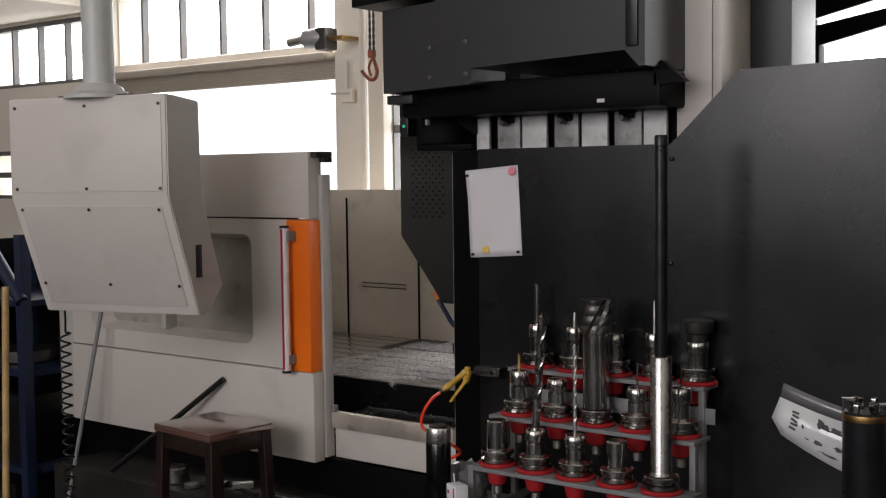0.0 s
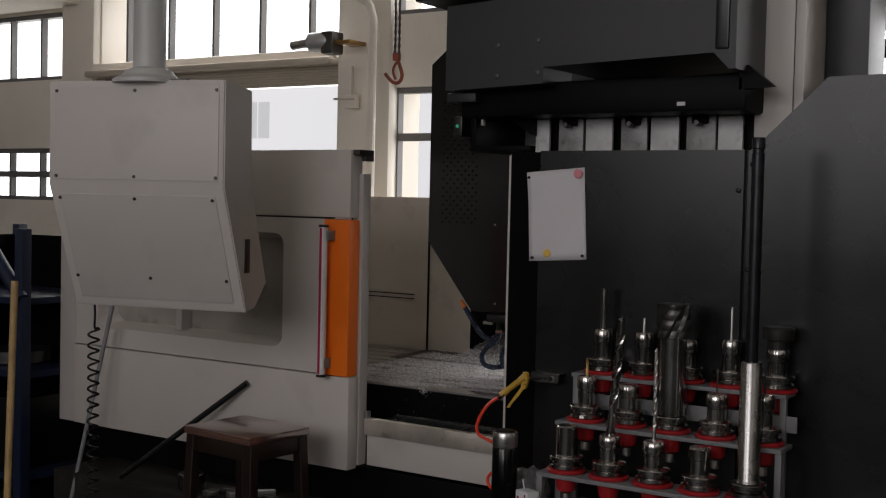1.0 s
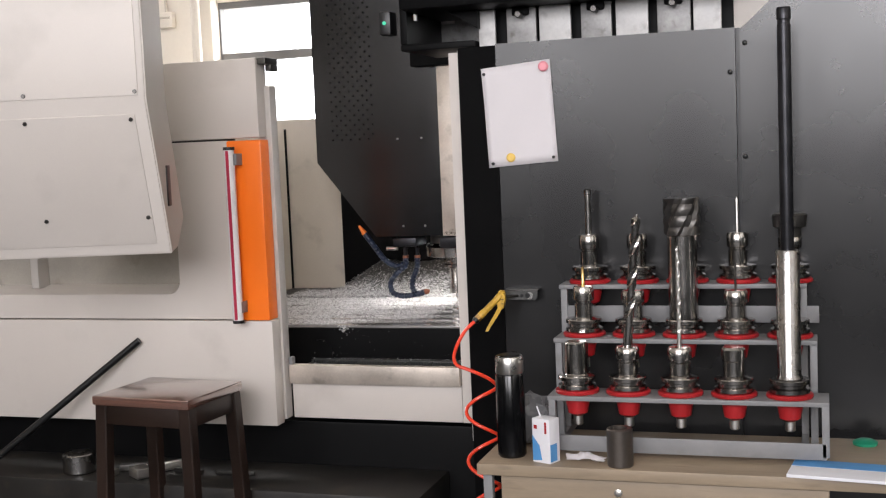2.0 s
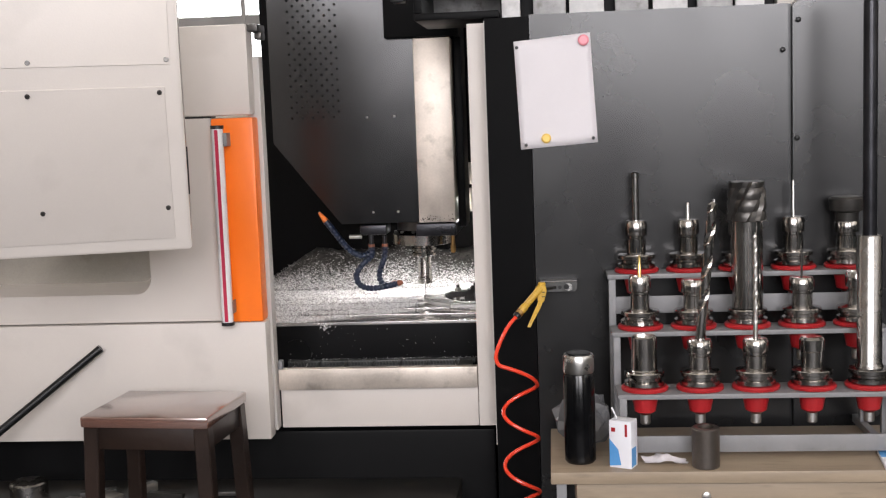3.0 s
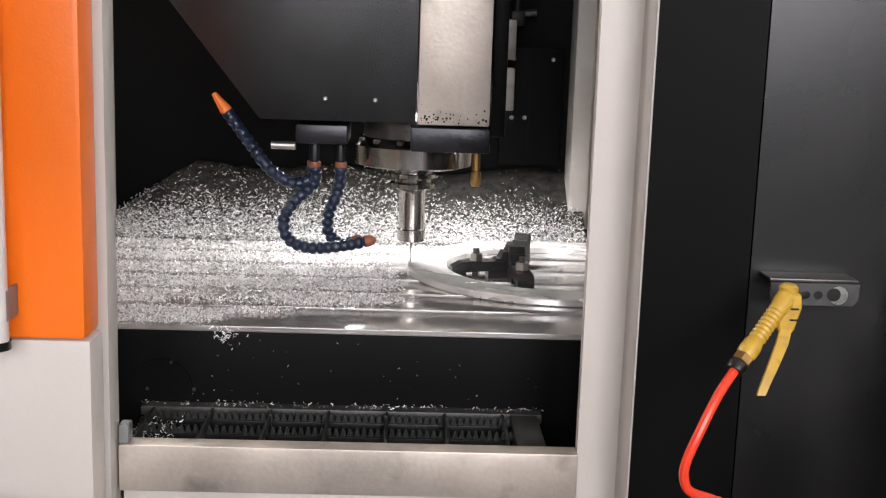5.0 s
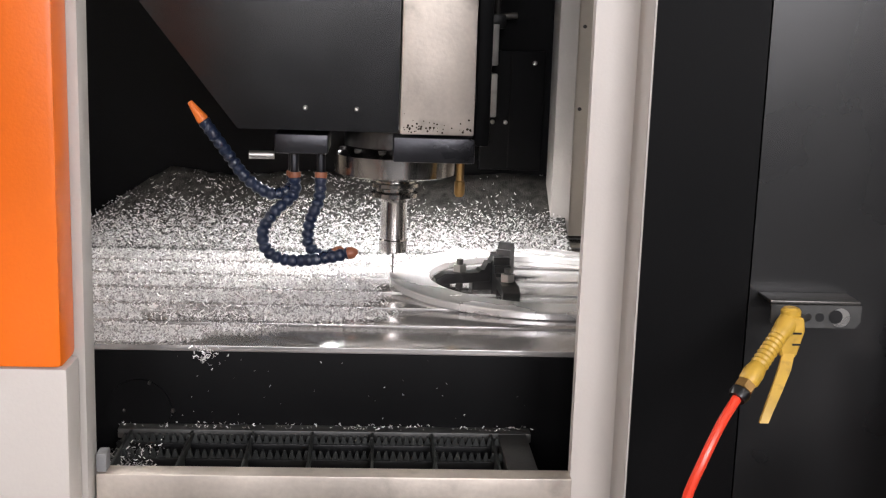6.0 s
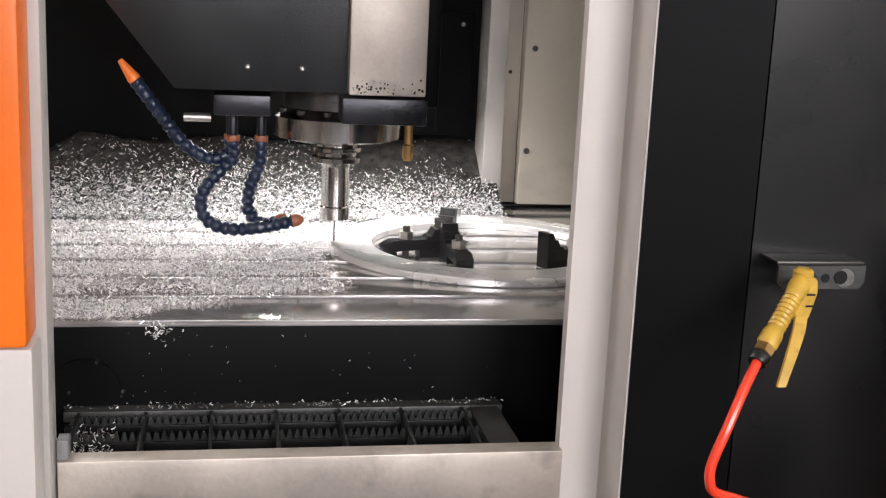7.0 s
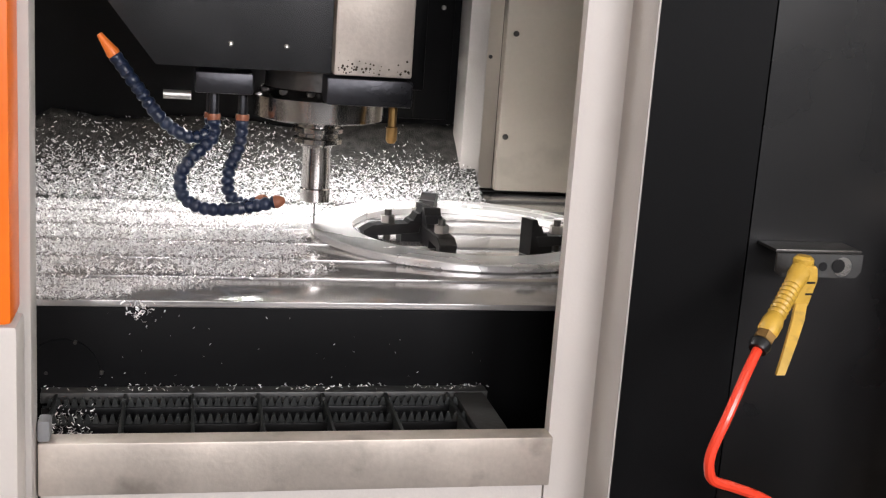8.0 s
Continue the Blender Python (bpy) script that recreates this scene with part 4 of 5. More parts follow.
            for a, b in zip(rings, rings[1:]):
                for j in range(32):
                    bm.faces.new((a[j], a[(j + 1) % 32], b[(j + 1) % 32], b[j]))
            bm.faces.new(rings[0][::-1]), bm.faces.new(rings[-1])
            part("cutter_head", bm, DARKSTEEL, t, "dark fluted cutter head with inserts")
        elif cut in ("drill", "long"):
            r0, ln, lean = (0.0125, 0.355, 0.035) if cut == "drill" else (0.0055, 0.27, 0.0)
            bm = bmesh.new()
            rings = []
            for k in range(60):
                f = k / 59
                ring = []
                for j in range(12):
                    a = 2 * math.pi * j / 12 + f * (14 if cut == "drill" else 24)
                    rr = r0 * (1 if f < 0.2 else (0.62 if j % 6 in (0, 1) else 1.0)) * (1 if f < 0.97 else 0.4)
                    ring.append(bm.verts.new((x + lean * f + rr * math.cos(a), y - lean * 0.3 * f + rr * math.sin(a), top - 0.01 + f * ln)))
                rings.append(ring)
            for a, b in zip(rings, rings[1:]):
                for j in range(12):
                    bm.faces.new((a[j], a[(j + 1) % 12], b[(j + 1) % 12], b[j]))
            bm.faces.new(rings[0][::-1]), bm.faces.new(rings[-1])
            part("drill", bm, CHROME if cut == "drill" else STEEL, t)


def desk_things():
    t = thing("thermos", (0.133, -0.362, DT), "matt black thermos bottle with a steel cap", "bottle")
    part("body", lathe(bmesh.new(), (0.133, -0.362, DT), [(0.034, 0), (0.038, 0.006), (0.038, 0.215), (0.035, 0.222)], 32), GLOSSB, t)
    part("cap", lathe(bmesh.new(), (0.133, -0.362, DT), [(0.036, 0.222), (0.0375, 0.226), (0.0375, 0.262), (0.035, 0.267), (0.030, 0.268)], 32), CAPM, t)
    part("lid", lathe(bmesh.new(), (0.133, -0.362, DT), [(0.029, 0.2685), (0.029, 0.2705), (0.026, 0.271)], 32), BLACKP, t)
    M = pose(0.235, -0.405, DT, 0, 0, -24)
    c = thing("milk_carton", (0.235, -0.405, DT), "white and blue drink carton with red marks", "carton")
    part("box", box(bmesh.new(), -0.028, 0.028, -0.021, 0.021, 0, 0.115, 0.002, M), CARTON, c)
    bm = bmesh.new()
    prism(bm, [(-0.027, 0.07), (-0.005, 0.045), (0.002, 0.008), (-0.027, 0.004)], -0.0218, -0.0212, M)
    part("blue_print", bm, BLUE, c)
    part("blue_print", box(bmesh.new(), 0.0282, 0.0288, -0.02, 0.008, 0.005, 0.05, 0, M), BLUE, c)
    part("mark", box(bmesh.new(), 0.012, 0.018, -0.0218, -0.0212, 0.078, 0.108, 0, M), RED, c)
    part("mark", box(bmesh.new(), -0.022, -0.012, -0.0218, -0.0212, 0.088, 0.098, 0, M), RED, c)
    part("straw", R(M @ Vector((-0.015, 0, 0.115)), M @ Vector((-0.03, 0.005, 0.14)), 0.002, seg=8), CARTON, c)
    h = solid("metal_bush", lathe(bmesh.new(), (0.428, -0.415, DT), [(0.031, 0), (0.033, 0.003), (0.033, 0.094), (0.030, 0.097), (0.020, 0.097), (0.020, 0.06)], 28), mat("worn_grey_steel", (0.15, 0.13, 0.115), 0.4, metal=0.8, vary=0.25, dirt=0.3), "worn grey steel bush on the desk", "metal part")
    # crumpled tissue
    bm = bmesh.new()
    g = bmesh.ops.create_grid(bm, x_segments=16, y_segments=10, size=0.5)
    for v in g["verts"]:
        x, y = v.co.x * 0.10, v.co.y * 0.05
        k = noise.noise(Vector((x * 45, y * 60, 3.3)))
        v.co = Vector((0.335 + x + 0.01 * k, -0.385 + y - x * 0.15, DT + 0.006 + 0.010 * abs(k) + 0.016 * max(0, 1 - abs(x) / 0.05 - abs(y) / 0.04)))
    solid("tissue", bm, PAPER, "crumpled white tissue on the desk", "tissue")
    # clear bag behind the bottle
    bm = bmesh.new()
    bmesh.ops.create_icosphere(bm, subdivisions=3, radius=1)
    for v in bm.verts:
        k = 1 + 0.35 * noise.noise(v.co * 3.1)
        v.co = Vector((0.145 + v.co.x * 0.068 * k, -0.23 + v.co.y * 0.05 * k, DT + 0.07 + v.co.z * 0.068 * k))
        v.co.z = max(v.co.z, DT + 0.001)
    solid("plastic_bag", bm, CLEARB, "crumpled smoky clear plastic bag behind the bottle", "bag")
    # booklet
    bk = thing("booklet", (0.98, -0.43, DT), "blue and white booklet lying on the desk", "booklet")
    Mb = pose(0.962, -0.422, DT, 0, 0, -7)
    part("page_block", box(bmesh.new(), -0.125, 0.125, -0.05, 0.09, 0, 0.008, 0.001, Mb), CARTON, bk)
    part("cover_print", box(bmesh.new(), -0.124, 0.124, 0.03, 0.089, 0.0082, 0.009, 0, Mb), BLUE, bk)
    # stacked parts at the far end of the desk
    solid("green_cap", lathe(bmesh.new(), (1.02, -0.12, DT), [(0.03, 0), (0.032, 0.008), (0.02, 0.014), (0.004, 0.016)], 18), mat("green_plastic", (0.02, 0.28, 0.16), 0.4), "small green plastic cap on the desk", "cap")
    # second tool with a printed clear sleeve
    tt = thing("face_mill", (1.505, -0.66, 0), "dark face mill on a steel holder", "tool holder")
    part("stand", B(1.425, 1.585, -0.74, -0.58, 0.0, 1.02, 0.004), RACKP, tt)
    part("holder", lathe(bmesh.new(), (1.505, -0.66, 1.02), [(0.03, 0), (0.05, 0.01), (0.05, 0.022), (0.042, 0.026), (0.05, 0.03), (0.05, 0.042), (0.03, 0.046)], 24), CHROME, tt)
    part("body", lathe(bmesh.new(), (1.505, -0.66, 1.02), [(0.045, 0.046), (0.047, 0.05), (0.047, 0.262), (0.044, 0.266)], 28), BLUED, tt)
    part("rim", lathe(bmesh.new(), (1.505, -0.66, 1.02), [(0.0475, 0.248), (0.0482, 0.252), (0.0482, 0.258), (0.0475, 0.262)], 28), BRASS, tt)
    for i in range(6):
        a = i * math.pi / 3 + 0.3
        part("insert", box(bmesh.new(), -0.011, 0.011, -0.006, 0.006, 0.2665, 0.286 + 0.004 * (i % 2), 0.003, pose(1.505 + 0.034 * math.cos(a), -0.66 + 0.034 * math.sin(a), 1.02, 0, 0, 60 * i + 30)), CHROME, tt)
    sv = thing("printed_sleeve", (1.38, -0.60, 1.2), "curved clear plastic sleeve with a white printed face", "packaging")

    def sheet(name, rows, material, y, label=""):
        bm = bmesh.new()
        grid = []
        for (xa, za), (xb, zb) in rows:
            grid.append([bm.verts.new((xa + (xb - xa) * i / 8, y - 0.012 * math.sin(math.pi * i / 8), za + (zb - za) * i / 8)) for i in range(9)])
        for r0, r1 in zip(grid, grid[1:]):
            for i in range(8):
                bm.faces.new((r0[i], r0[i + 1], r1[i + 1], r1[i]))
        ob = part(name, bm, material, sv, label)
        mod = ob.modifiers.new("thickness", "SOLIDIFY")
        mod.thickness = 0.0015
        return ob
    sheet("clear_band", [((1.303, 1.318), (1.475, 1.267)), ((1.295, 1.286), (1.475, 1.237))], CLEARB, -0.60, "greyish clear band")
    sheet("printed_face", [((1.2945, 1.285), (1.475, 1.236)), ((1.275, 1.236), (1.475, 1.18)), ((1.297, 1.199), (1.475, 1.12))], CLEAR, -0.60, "white printed face")
    prng = random.Random(11)
    for k in range(5):          # a column of unreadable print
        part("print_bar", box(bmesh.new(), -0.008, 0.008, 0, 0.001, -0.0025, 0.0025, 0, pose(1.336 - 0.0022 * k + 0.002 * (k % 2), -0.6135, 1.256 - k * 0.009, 0, 16 + 9 * (k % 3), 0)), MARK, sv)
    for x, z, w, h in ((1.392, 1.236, 0.011, 0.014), (1.405, 1.228, 0.012, 0.010), (1.428, 1.222, 0.020, 0.010), (1.388, 1.193, 0.015, 0.007), (1.432, 1.184, 0.012, 0.006), (1.449, 1.177, 0.009, 0.007), (1.41, 1.168, 0.03, 0.002), (1.352, 1.226, 0.003, 0.006), (1.362, 1.20, 0.008, 0.002)):
        bm = bmesh.new()
        prism(bm, [(x + w * math.cos(a) * prng.uniform(0.45, 1.0), z - 0.25 * w * math.cos(a) + h * math.sin(a) * prng.uniform(0.45, 1.0)) for a in (0, 0.5, 1.05, 1.6, 2.1, 2.6, 3.1, 3.7, 4.2, 4.7, 5.2, 5.8)], -0.6145, -0.6135)
        part("mark", bm, MARK, sv)


def wall_things():
    # notice sheet with magnets, slightly askew and curled at one corner
    n = thing("notice_sheet", (0.1, -0.01, 1.52), "white notice sheet held to the panel by magnets", "paper")
    bm = bmesh.new()
    tl, tr, br, bl = Vector((-0.012, 0, 1.806)), Vector((0.19, 0, 1.823)), Vector((0.205, 0, 1.533)), Vector((0, 0, 1.52))
    N = 12
    g = [[None] * (N + 1) for _ in range(N + 1)]
    for i in range(N + 1):
        for j in range(N + 1):
            u, v = i / N, j / N
            p = (tl * (1 - u) + tr * u) * (1 - v) + (bl * (1 - u) + br * u) * v
            p.y = -0.004 - 0.004 * math.sin(math.pi * u) * (0.4 + v) - 0.008 * max(0, 1 - u * 3) * max(0, 1 - v * 3)
            g[i][j] = bm.verts.new(p)
    for i in range(N):
        for j in range(N):
            bm.faces.new((g[i][j], g[i + 1][j], g[i + 1][j + 1], g[i][j + 1]))
    sh = part("sheet", bm, PAPER, n)
    mod = sh.modifiers.new("thickness", "SOLIDIFY")
    mod.thickness = 0.0006
    for name, x, z, r, m in (("pink_magnet", 0.172, 1.803, 0.0145, PINK), ("yellow_magnet", 0.068, 1.548, 0.013, YMAG), ("black_magnet", 0.014, 1.532, 0.0045, BLACKP), ("black_magnet", 0.193, 1.545, 0.0045, BLACKP), ("black_magnet", -0.004, 1.79, 0.0045, BLACKP)):
        part(name, lathe(bmesh.new(), (0, 0, 0), [(r, 0), (r, 0.006), (r * 0.7, 0.009)], 20, pose(x, -0.008, z, 90, 0, 0)), m, n)
    # magnetic bracket with an air gun
    br = thing("gun_bracket", (0.075, 0.0, 1.15), "grey steel bracket plate with holes", "bracket")
    part("top_plate", B(0.040, 0.140, -0.043, -0.001, 1.1645, 1.168, 0.001), DARKSTEEL, br)
    bm = bmesh.new()
    prism(bm, [(0.040, 1.1642), (0.140, 1.1642), (0.140, 1.146), (0.134, 1.139), (0.046, 1.139), (0.040, 1.145)], -0.047, -0.0435)
    part("front_plate", bm, RAILP, br, "worn grey front plate")
    for x, r in ((0.081, 0.0042), (0.094, 0.005)):
        part("hole", lathe(bmesh.new(), (0, 0, 0), [(r, 0), (r, 0.0006)], 16, pose(x, -0.0471, 1.151, 90, 0, 0)), BLACKP, br)
    part("hook_slot", lathe(bmesh.new(), (0, 0, 0), [(0.0105, 0), (0.0105, 0.0006)], 20, pose(0.117, -0.0471, 1.151, 90, 0, 0)), CAPM, br, "bright worn hook slot")
    part("hook_gap", lathe(bmesh.new(), (0, 0, 0), [(0.0075, 0), (0.0075, 0.0006)], 20, pose(0.1115, -0.0478, 1.152, 90, 0, 0)), BLACKP, br)
    g = thing("air_gun", (0.0, -0.12, 1.12), "yellow air blow gun hung on the bracket", "air gun")
    p0, p1 = Vector((0.046, -0.090, 1.160)), Vector((-0.015, -0.140, 1.097))
    d = (p1 - p0).normalized()
    M = Matrix.Translation(p0) @ d.to_track_quat("Z", "Y").to_matrix().to_4x4()
    prof = [(0.007, -0.006), (0.0105, -0.002), (0.0112, 0.012), (0.0098, 0.02)]
    for i in range(8):
        prof += [(0.0098, 0.024 + i * 0.0058), (0.0086, 0.0268 + i * 0.0058)]
    prof += [(0.0098, 0.072), (0.0108, 0.076), (0.0108, 0.088), (0.0085, 0.092)]
    part("grip", lathe(bmesh.new(), (0, 0, 0), prof, 18, M), YELLOW, g)
    part("nut", lathe(bmesh.new(), (0, 0, 0), [(0.0105, 0.092), (0.0105, 0.101), (0.008, 0.103)], 6, M), BRASS, g)
    part("collar", lathe(bmesh.new(), (0, 0, 0), [(0.0105, 0.103), (0.011, 0.107), (0.009, 0.113)], 14, M), BLACKP, g)
    # flat side cheek that carries the lever, then the lever blade
    bm = bmesh.new()
    prism(bm, [(0.043, 1.166), (0.057, 1.163), (0.059, 1.149), (0.052, 1.122), (0.043, 1.115), (0.035, 1.122), (0.033, 1.139)], -0.102, -0.086)
    bmesh.ops.bevel(bm, geom=bm.edges[:], offset=0.002, segments=1, affect="EDGES")
    part("cheek", bm, YELLOW, g)
    for z in (1.147, 1.135):
        part("cheek_slot", B(0.046, 0.055, -0.1028, -0.1018, z - 0.001, z + 0.001, m=None), BLACKP, g)
    bm = bmesh.new()
    rows = [(0.043, -0.101, 1.125, 0.0062), (0.037, -0.110, 1.110, 0.0066), (0.026, -0.122, 1.090, 0.0058), (0.017, -0.131, 1.074, 0.0050), (0.011, -0.136, 1.061, 0.0045)]
    prev = None
    for x, y, z, h in rows:
        ring = [bm.verts.new((x + a * h, y + b * 0.002, z)) for a, b in ((-1, -1), (1, -1), (1, 1), (-1, 1))]
        if prev:
            for k in range(4):
                bm.faces.new((prev[k], prev[(k + 1) % 4], ring[(k + 1) % 4], ring[k]))
        else:
            bm.faces.new(ring)
        prev = ring
    bm.faces.new(prev[::-1])
    part("trigger", bm, YELLOW, g)
    part("knob", lathe(bmesh.new(), (0.046, -0.090, 1.158), [(0.0085, 0), (0.0105, 0.004), (0.0105, 0.011), (0.0075, 0.014)], 14), YELLOW, g)
    part("nozzle", R((0.050, -0.088, 1.154), (0.081, -0.047, 1.151), 0.004), DARKSTEEL, g)
    # coiled hose below
    bm = bmesh.new()
    e = M @ Vector((0, 0, 0.110))
    pts = [tuple(e), (-0.042, -0.166, 1.070), (-0.062, -0.180, 1.035), (-0.075, -0.182, 1.000), (-0.074, -0.180, 0.980),
           (-0.066, -0.177, 0.968), (-0.045, -0.174, 0.960), (-0.010, -0.166, 0.945), (0.017, -0.148, 0.926)]
    for i in range(0, 54):      # the coil, winding down to the floor
        a = 2 * math.pi * i / 11
        pts.append((-0.018 + 0.046 * math.cos(a), -0.118 + 0.038 * math.sin(a), 0.903 - i * 0.146 / 11))
    tube(bm, pts, 0.0052, 10)
    solid("air_hose", bm, HOSE, "bright red coiled air hose below the gun", "hose")


def table_things():
    # round fixture plate and clamps
    cx, cy, R0 = -0.10, 0.765, 0.262
    ALU = mat("machined_aluminium", (0.88, 0.87, 0.87), 0.27, metal=0.6, vary=0.1, scale=8.0, bump=0.03)
    fr = thing("fixture_ring", (cx, cy, 1.0), "bright flat aluminium fixture ring on the table", "ring")
    for nm, prof in (("outer_ring", [(R0, 0.0), (R0 + 0.002, 0.002), (R0 + 0.002, 0.0105), (R0, 0.0125), (R0 - 0.030, 0.0125), (R0 - 0.030, 0.0)]),
                     ("inner_ring", [(R0 - 0.0303, 0.0), (R0 - 0.0303, 0.0119), (R0 - 0.066, 0.0119), (R0 - 0.068, 0.0100), (R0 - 0.068, 0.0)])):
        bm = bmesh.new()
        rings = [[bm.verts.new((cx + r * math.cos(2 * math.pi * j / 112), cy + r * math.sin(2 * math.pi * j / 112), 1.0005 + h)) for j in range(112)] for r, h in prof]
        for i in range(len(rings)):
            r0, r1 = rings[i], rings[(i + 1) % len(rings)]
            for j in range(112):
                bm.faces.new((r0[j], r0[(j + 1) % 112], r1[(j + 1) % 112], r1[j]))
        bmesh.ops.recalc_face_normals(bm, faces=bm.faces[:])
        part(nm, bm, ALU, fr)

    def clamp(x, y, turn, label, z0):
        M = pose(x, y, z0, 0, 0, turn) @ Matrix.Diagonal((0.92, 0.92, 0.78, 1.0))
        c = thing("step_clamp", (x, y, z0), label, "clamp", "clamps inside the ring")
        c.matrix_world = Matrix.Translation((x, y, z0))
        bm = bmesh.new()
        prism(bm, [(-0.055, 0.012), (0.045, 0.018), (0.05, 0.04), (-0.04, 0.036), (-0.058, 0.024)], -0.016, 0.016, M)
        bmesh.ops.bevel(bm, geom=bm.edges[:], offset=0.0012, segments=1, affect="EDGES")
        part("strap", bm, CLAMPM, c)
        bm = bmesh.new()
        prism(bm, [(0.012, 0), (0.062, 0), (0.062, 0.075), (0.052, 0.075), (0.046, 0.06), (0.040, 0.06), (0.034, 0.045), (0.028, 0.045), (0.012, 0.02)], -0.015, 0.015, M)
        part("step_block", bm, CLAMPM, c)
        part("stud", rod(bmesh.new(), M @ Vector((-0.01, 0, 0.0)), M @ Vector((-0.01, 0, 0.066)), 0.006, seg=10), DARKSTEEL, c)
        part("nut", rod(bmesh.new(), M @ Vector((-0.01, 0, 0.038)), M @ Vector((-0.01, 0, 0.054)), 0.012, seg=6), STEEL, c)
        part("foot", box(bmesh.new(), -0.056, -0.03, -0.014, 0.014, 0.0, 0.013, 0.001, M), BLACKP, c)
    clamp(-0.235, 0.72, 8, "black step clamp with a nut inside the ring", 1.0005)
    clamp(-0.175, 0.80, 62, "black step clamp standing behind another clamp", 1.0005)
    clamp(-0.170, 0.655, 95, "black step clamp with a steel nut", 1.0005)
    clamp(0.02, 0.66, 205, "black step clamp near the door post", 1.0005)
    # aluminium chips
    rng = random.Random(5)
    bm = bmesh.new()
    verts, faces = [], []

    def height(x, y):
        k = noise.noise(Vector((x * 4, y * 4, 0.7)))
        h = max(0.0, (y - 1.02) / 0.22) ** 1.4 * (0.100 + 0.035 * k)
        return h * min(1.0, max(0.05, (x + 1.02) / 0.2))

    def sliver(x, y, z, s):
        a, b = rng.uniform(0, 6.283), rng.uniform(-0.9, 0.9)
        u = Vector((math.cos(a) * math.cos(b), math.sin(a) * math.cos(b), math.sin(b)))
        w = u.cross(Vector((rng.uniform(-1, 1), rng.uniform(-1, 1), rng.uniform(0.1, 1)))).normalized()
        q = u.cross(w)
        n0 = len(verts)
        p = Vector((x, y, z))
        for k in range(3):
            f = (k - 1)
            c = p + u * (f * s) + q * (s * 0.55 * (1 - f * f))
            verts.append(c + w * s * 0.25)
            verts.append(c - w * s * 0.25)
        faces.append((n0, n0 + 1, n0 + 3, n0 + 2))
        faces.append((n0 + 2, n0 + 3, n0 + 5, n0 + 4))

    count = 0
    while count < 60000:
        x, y = rng.uniform(-1.15, 0.0), rng.uniform(0.338, 1.26)
        nn = noise.noise(Vector((x * 3.2, y * 3.2, 2.0))) * 0.5 + noise.noise(Vector((x * 11, y * 11, 5.0))) * 0.25
        back = y > 1.0 + 0.04 * nn
        lim = -0.43 + 0.20 * (y - 0.55) if y > 0.5 else -0.44 - (0.5 - y) * 1.5
        if not back and x > lim + 0.18 * nn + rng.gauss(0, 0.022):
            continue
        if not back and nn < -0.12 and rng.random() < 0.75:
            continue
        k = (y - 0.45) / 0.11
        slot = abs(k - round(k)) * 0.11 < 0.014 and 0.4 < y < 1.25
        if back and rng.random() < 0.94 * min(1.0, max(0.0, (y - 1.085) / 0.11)) + 0.3 * nn:
            continue
        if slot and not back and rng.random() < 0.96:
            continue
        h = height(x, y)
        s = rng.uniform(0.0016, 0.0042)
        sliver(x, y, 1.0 + s * 0.5 + (h + rng.uniform(0, 0.012) if back else rng.uniform(0, 0.004)), s)
        count += 1
    for _ in range(160):        # strays on the trough and apron
        x = rng.uniform(-0.74, -0.16)
        sliver(x, rng.uniform(0.308, 0.33), 0.889, rng.uniform(0.0015, 0.003))
    for _ in range(240):
        sliver(rng.uniform(-0.735, -0.67), rng.uniform(0.19, 0.29), 0.866 + rng.uniform(0, 0.016), rng.uniform(0.0014, 0.0036))
    for _ in range(60):
        x = rng.gauss(-0.620, 0.009)
        sliver(x, rng.uniform(0.32, 0.333), 1.0 - abs(rng.gauss(0, 0.012)), rng.uniform(0.002, 0.004))
    for _ in range(36):
        sliver(rng.uniform(-0.72, -0.16), 0.3300, rng.uniform(0.895, 0.985), rng.uniform(0.0008, 0.0018))
    me = bpy.data.meshes.new("metal_chips")
    me.from_pydata([tuple(v) for v in verts], [], faces)
    me.materials.append(CHIP)
    tagged(new("metal_chips", me), "bright curled aluminium chips strewn over the table", "chips", kind="stuff")
    # the heap below the loose chips at the rear, its shade painted as dark metal
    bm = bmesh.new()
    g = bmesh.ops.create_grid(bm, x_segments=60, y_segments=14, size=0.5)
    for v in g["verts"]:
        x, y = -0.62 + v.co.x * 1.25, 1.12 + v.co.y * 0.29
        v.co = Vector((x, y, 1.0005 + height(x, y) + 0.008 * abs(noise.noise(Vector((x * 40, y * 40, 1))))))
    ob = solid("chip_heap", bm, mat("shaded_chip_heap_metal", (0.07, 0.067, 0.063), 0.4, metal=0.6, vary=0.6, scale=60, bump=1.0, fine=300), "dense heap of aluminium chips behind the table", "chips", kind="stuff")
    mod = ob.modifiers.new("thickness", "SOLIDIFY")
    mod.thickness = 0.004


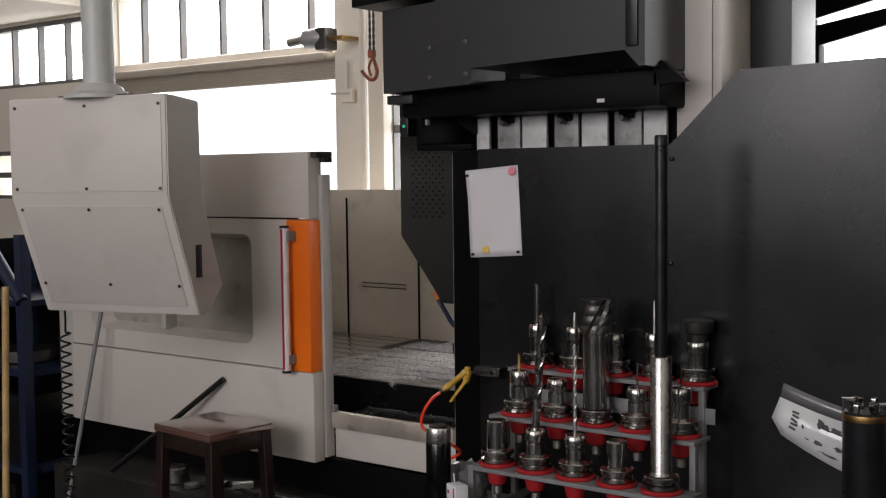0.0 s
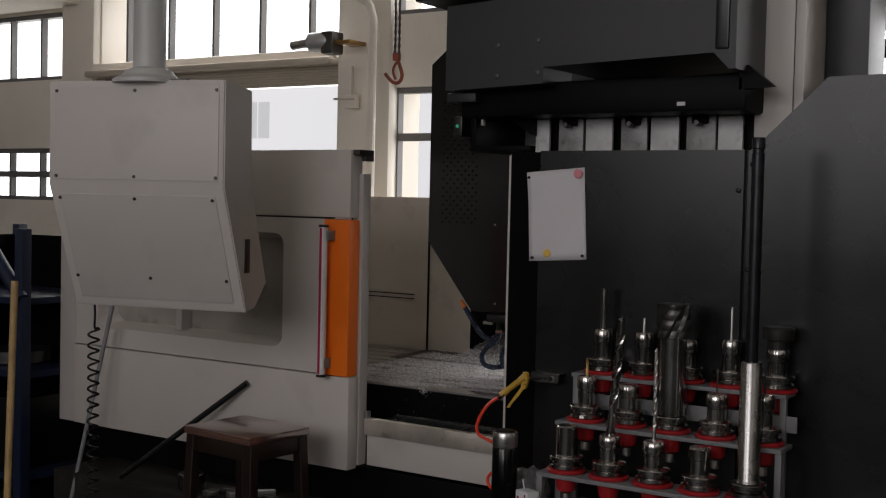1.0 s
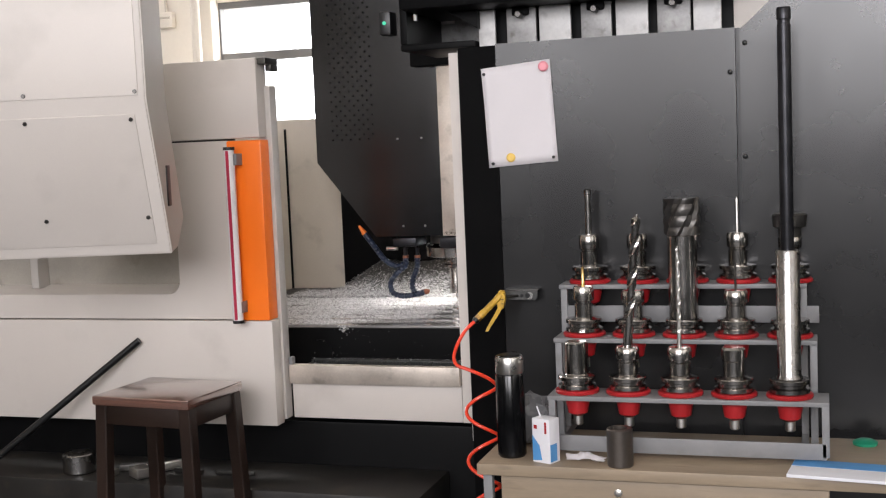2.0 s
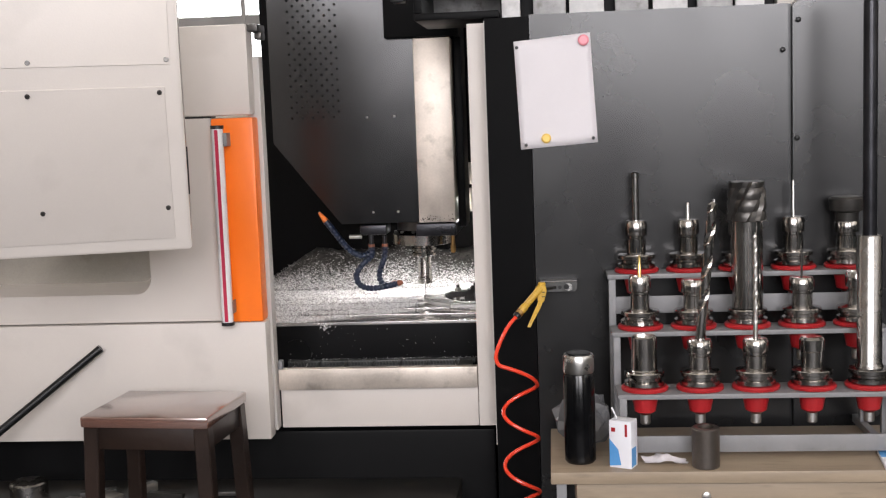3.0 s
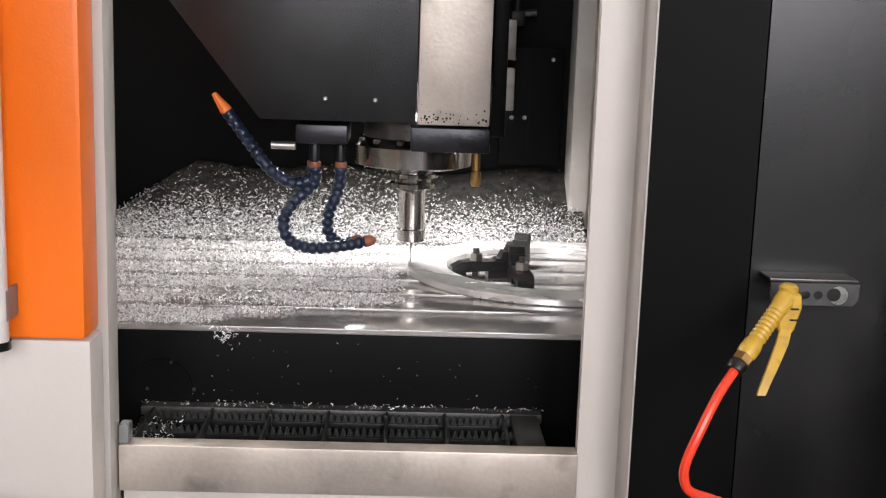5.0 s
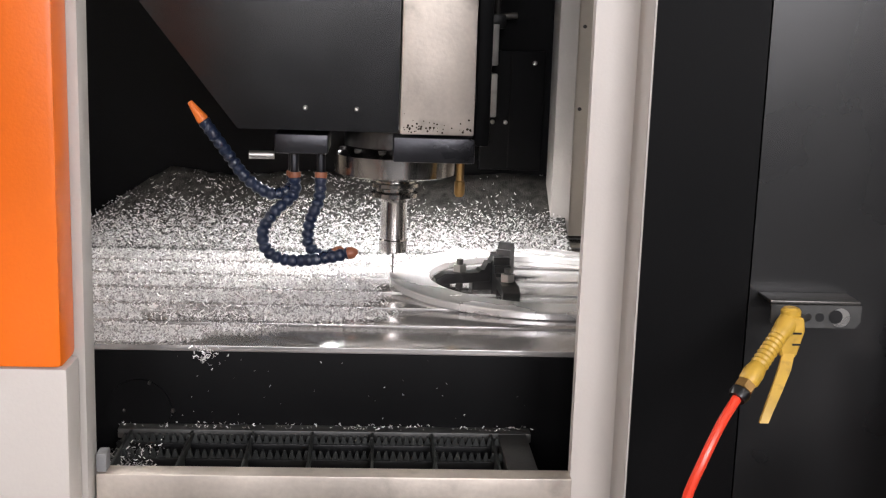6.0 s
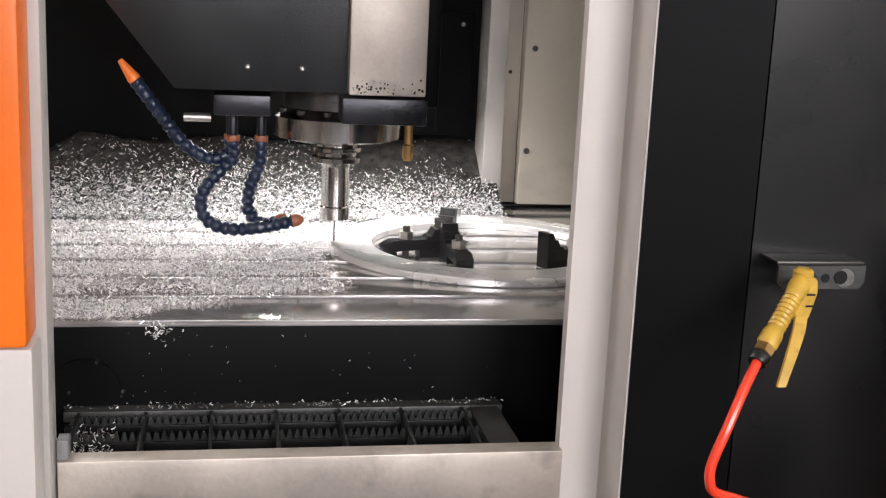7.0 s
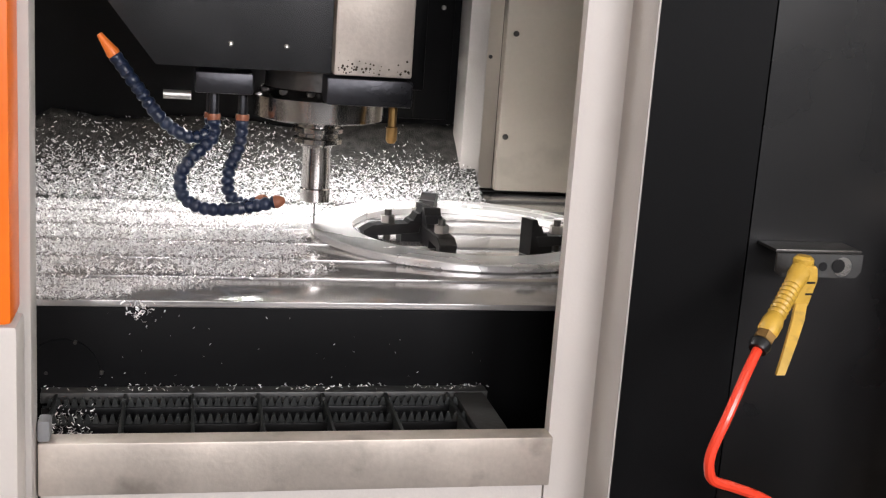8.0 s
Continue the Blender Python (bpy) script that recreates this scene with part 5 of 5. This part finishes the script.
def left_things():
    # prop bar leaning on the door, loose parts on the tray
    solid("steel_bar", R((-1.195, -0.022, 1.003), (-1.72, -0.17, 0.594), 0.0115), BLACKP, "black steel bar leaning on the door", "bar")
    rng = random.Random(3)
    z = 0.582
    solid("metal_puck", lathe(bmesh.new(), (-1.40, -0.10, z), [(0.050, 0), (0.052, 0.003), (0.052, 0.058), (0.048, 0.062)], 24), TUBEM, "round steel puck lying on the tray", "metal part")
    for i, (x, y, l, w, h, a) in enumerate(((-1.22, -0.05, 0.10, 0.03, 0.02, 20), (-1.16, -0.12, 0.07, 0.05, 0.03, -35), (-1.02, -0.06, 0.11, 0.018, 0.014, -12), (-1.10, -0.02, 0.08, 0.025, 0.025, 50), (-0.86, -0.05, 0.13, 0.012, 0.012, 4), (-1.27, -0.13, 0.05, 0.04, 0.02, 75))):
        solid("metal_offcut", box(bmesh.new(), -l / 2, l / 2, -w / 2, w / 2, 0, h, 0.002, pose(x, y, z, 0, 0, a)), STEEL if i % 2 else DARKSTEEL, "loose steel offcut on the tray", "metal part", "offcuts on the tray")
    # storage frame in the far corner
    f = thing("storage_frame", (-2.55, -0.2, 0), "dark blue steel storage frame with shelves", "shelf")
    for x, y in ((-2.42, -0.1), (-2.42, 0.4), (-3.1, -0.1), (-3.1, 0.4)):
        part("post", B(x - 0.025, x + 0.025, y - 0.025, y + 0.025, 0, 1.55, 0.003), BLUEP, f)
    for z in (0.45, 0.9, 1.22):
        part("shelf", B(-3.1, -2.42, -0.1, 0.4, z, z + 0.03, 0.003), BLUEP, f)
    part("back_panel", B(-3.1, -2.42, 0.405, 0.42, 0.02, 1.5), BLACK, f)
    part("side_panel", B(-3.12, -3.105, -0.1, 0.42, 0.02, 1.5), BLACK, f)
    for x0, x1, z0, h in ((-3.05, -2.8, 0.48, 0.25), (-2.75, -2.5, 0.48, 0.32), (-2.95, -2.6, 0.02, 0.36)):
        part("tray_bin", B(x0, x1, -0.06, 0.35, z0 + 0.002, z0 + h, 0.01), BLACKP, f)
    part("brace", R((-2.9, -0.12, 1.75), (-2.40, -0.12, 1.25), 0.03), BLUEP, f)
    solid("grinding_wheel", lathe(bmesh.new(), (-2.72, 0.1, 0.931), [(0.14, 0), (0.15, 0.01), (0.15, 0.06), (0.05, 0.065)], 28), DARKSTEEL, "dark round part on the storage shelf", "metal part")
    solid("bamboo_pole", R((-2.0, -0.5, 0.0), (-2.05, -0.42, 1.36), 0.014, seg=12), BAMBOO, "yellow bamboo pole leaning by the frame", "pole")
    solid("steel_pipe", R((-2.02, -0.28, 0.0), (-1.90, -0.05, 1.30), 0.009, seg=12), RACKP, "thin grey steel pipe leaning by the door", "pipe")


hall()
machine()
pendant()
stool()
desk()
rack()
tools()
desk_things()
wall_things()
table_things()
left_things()
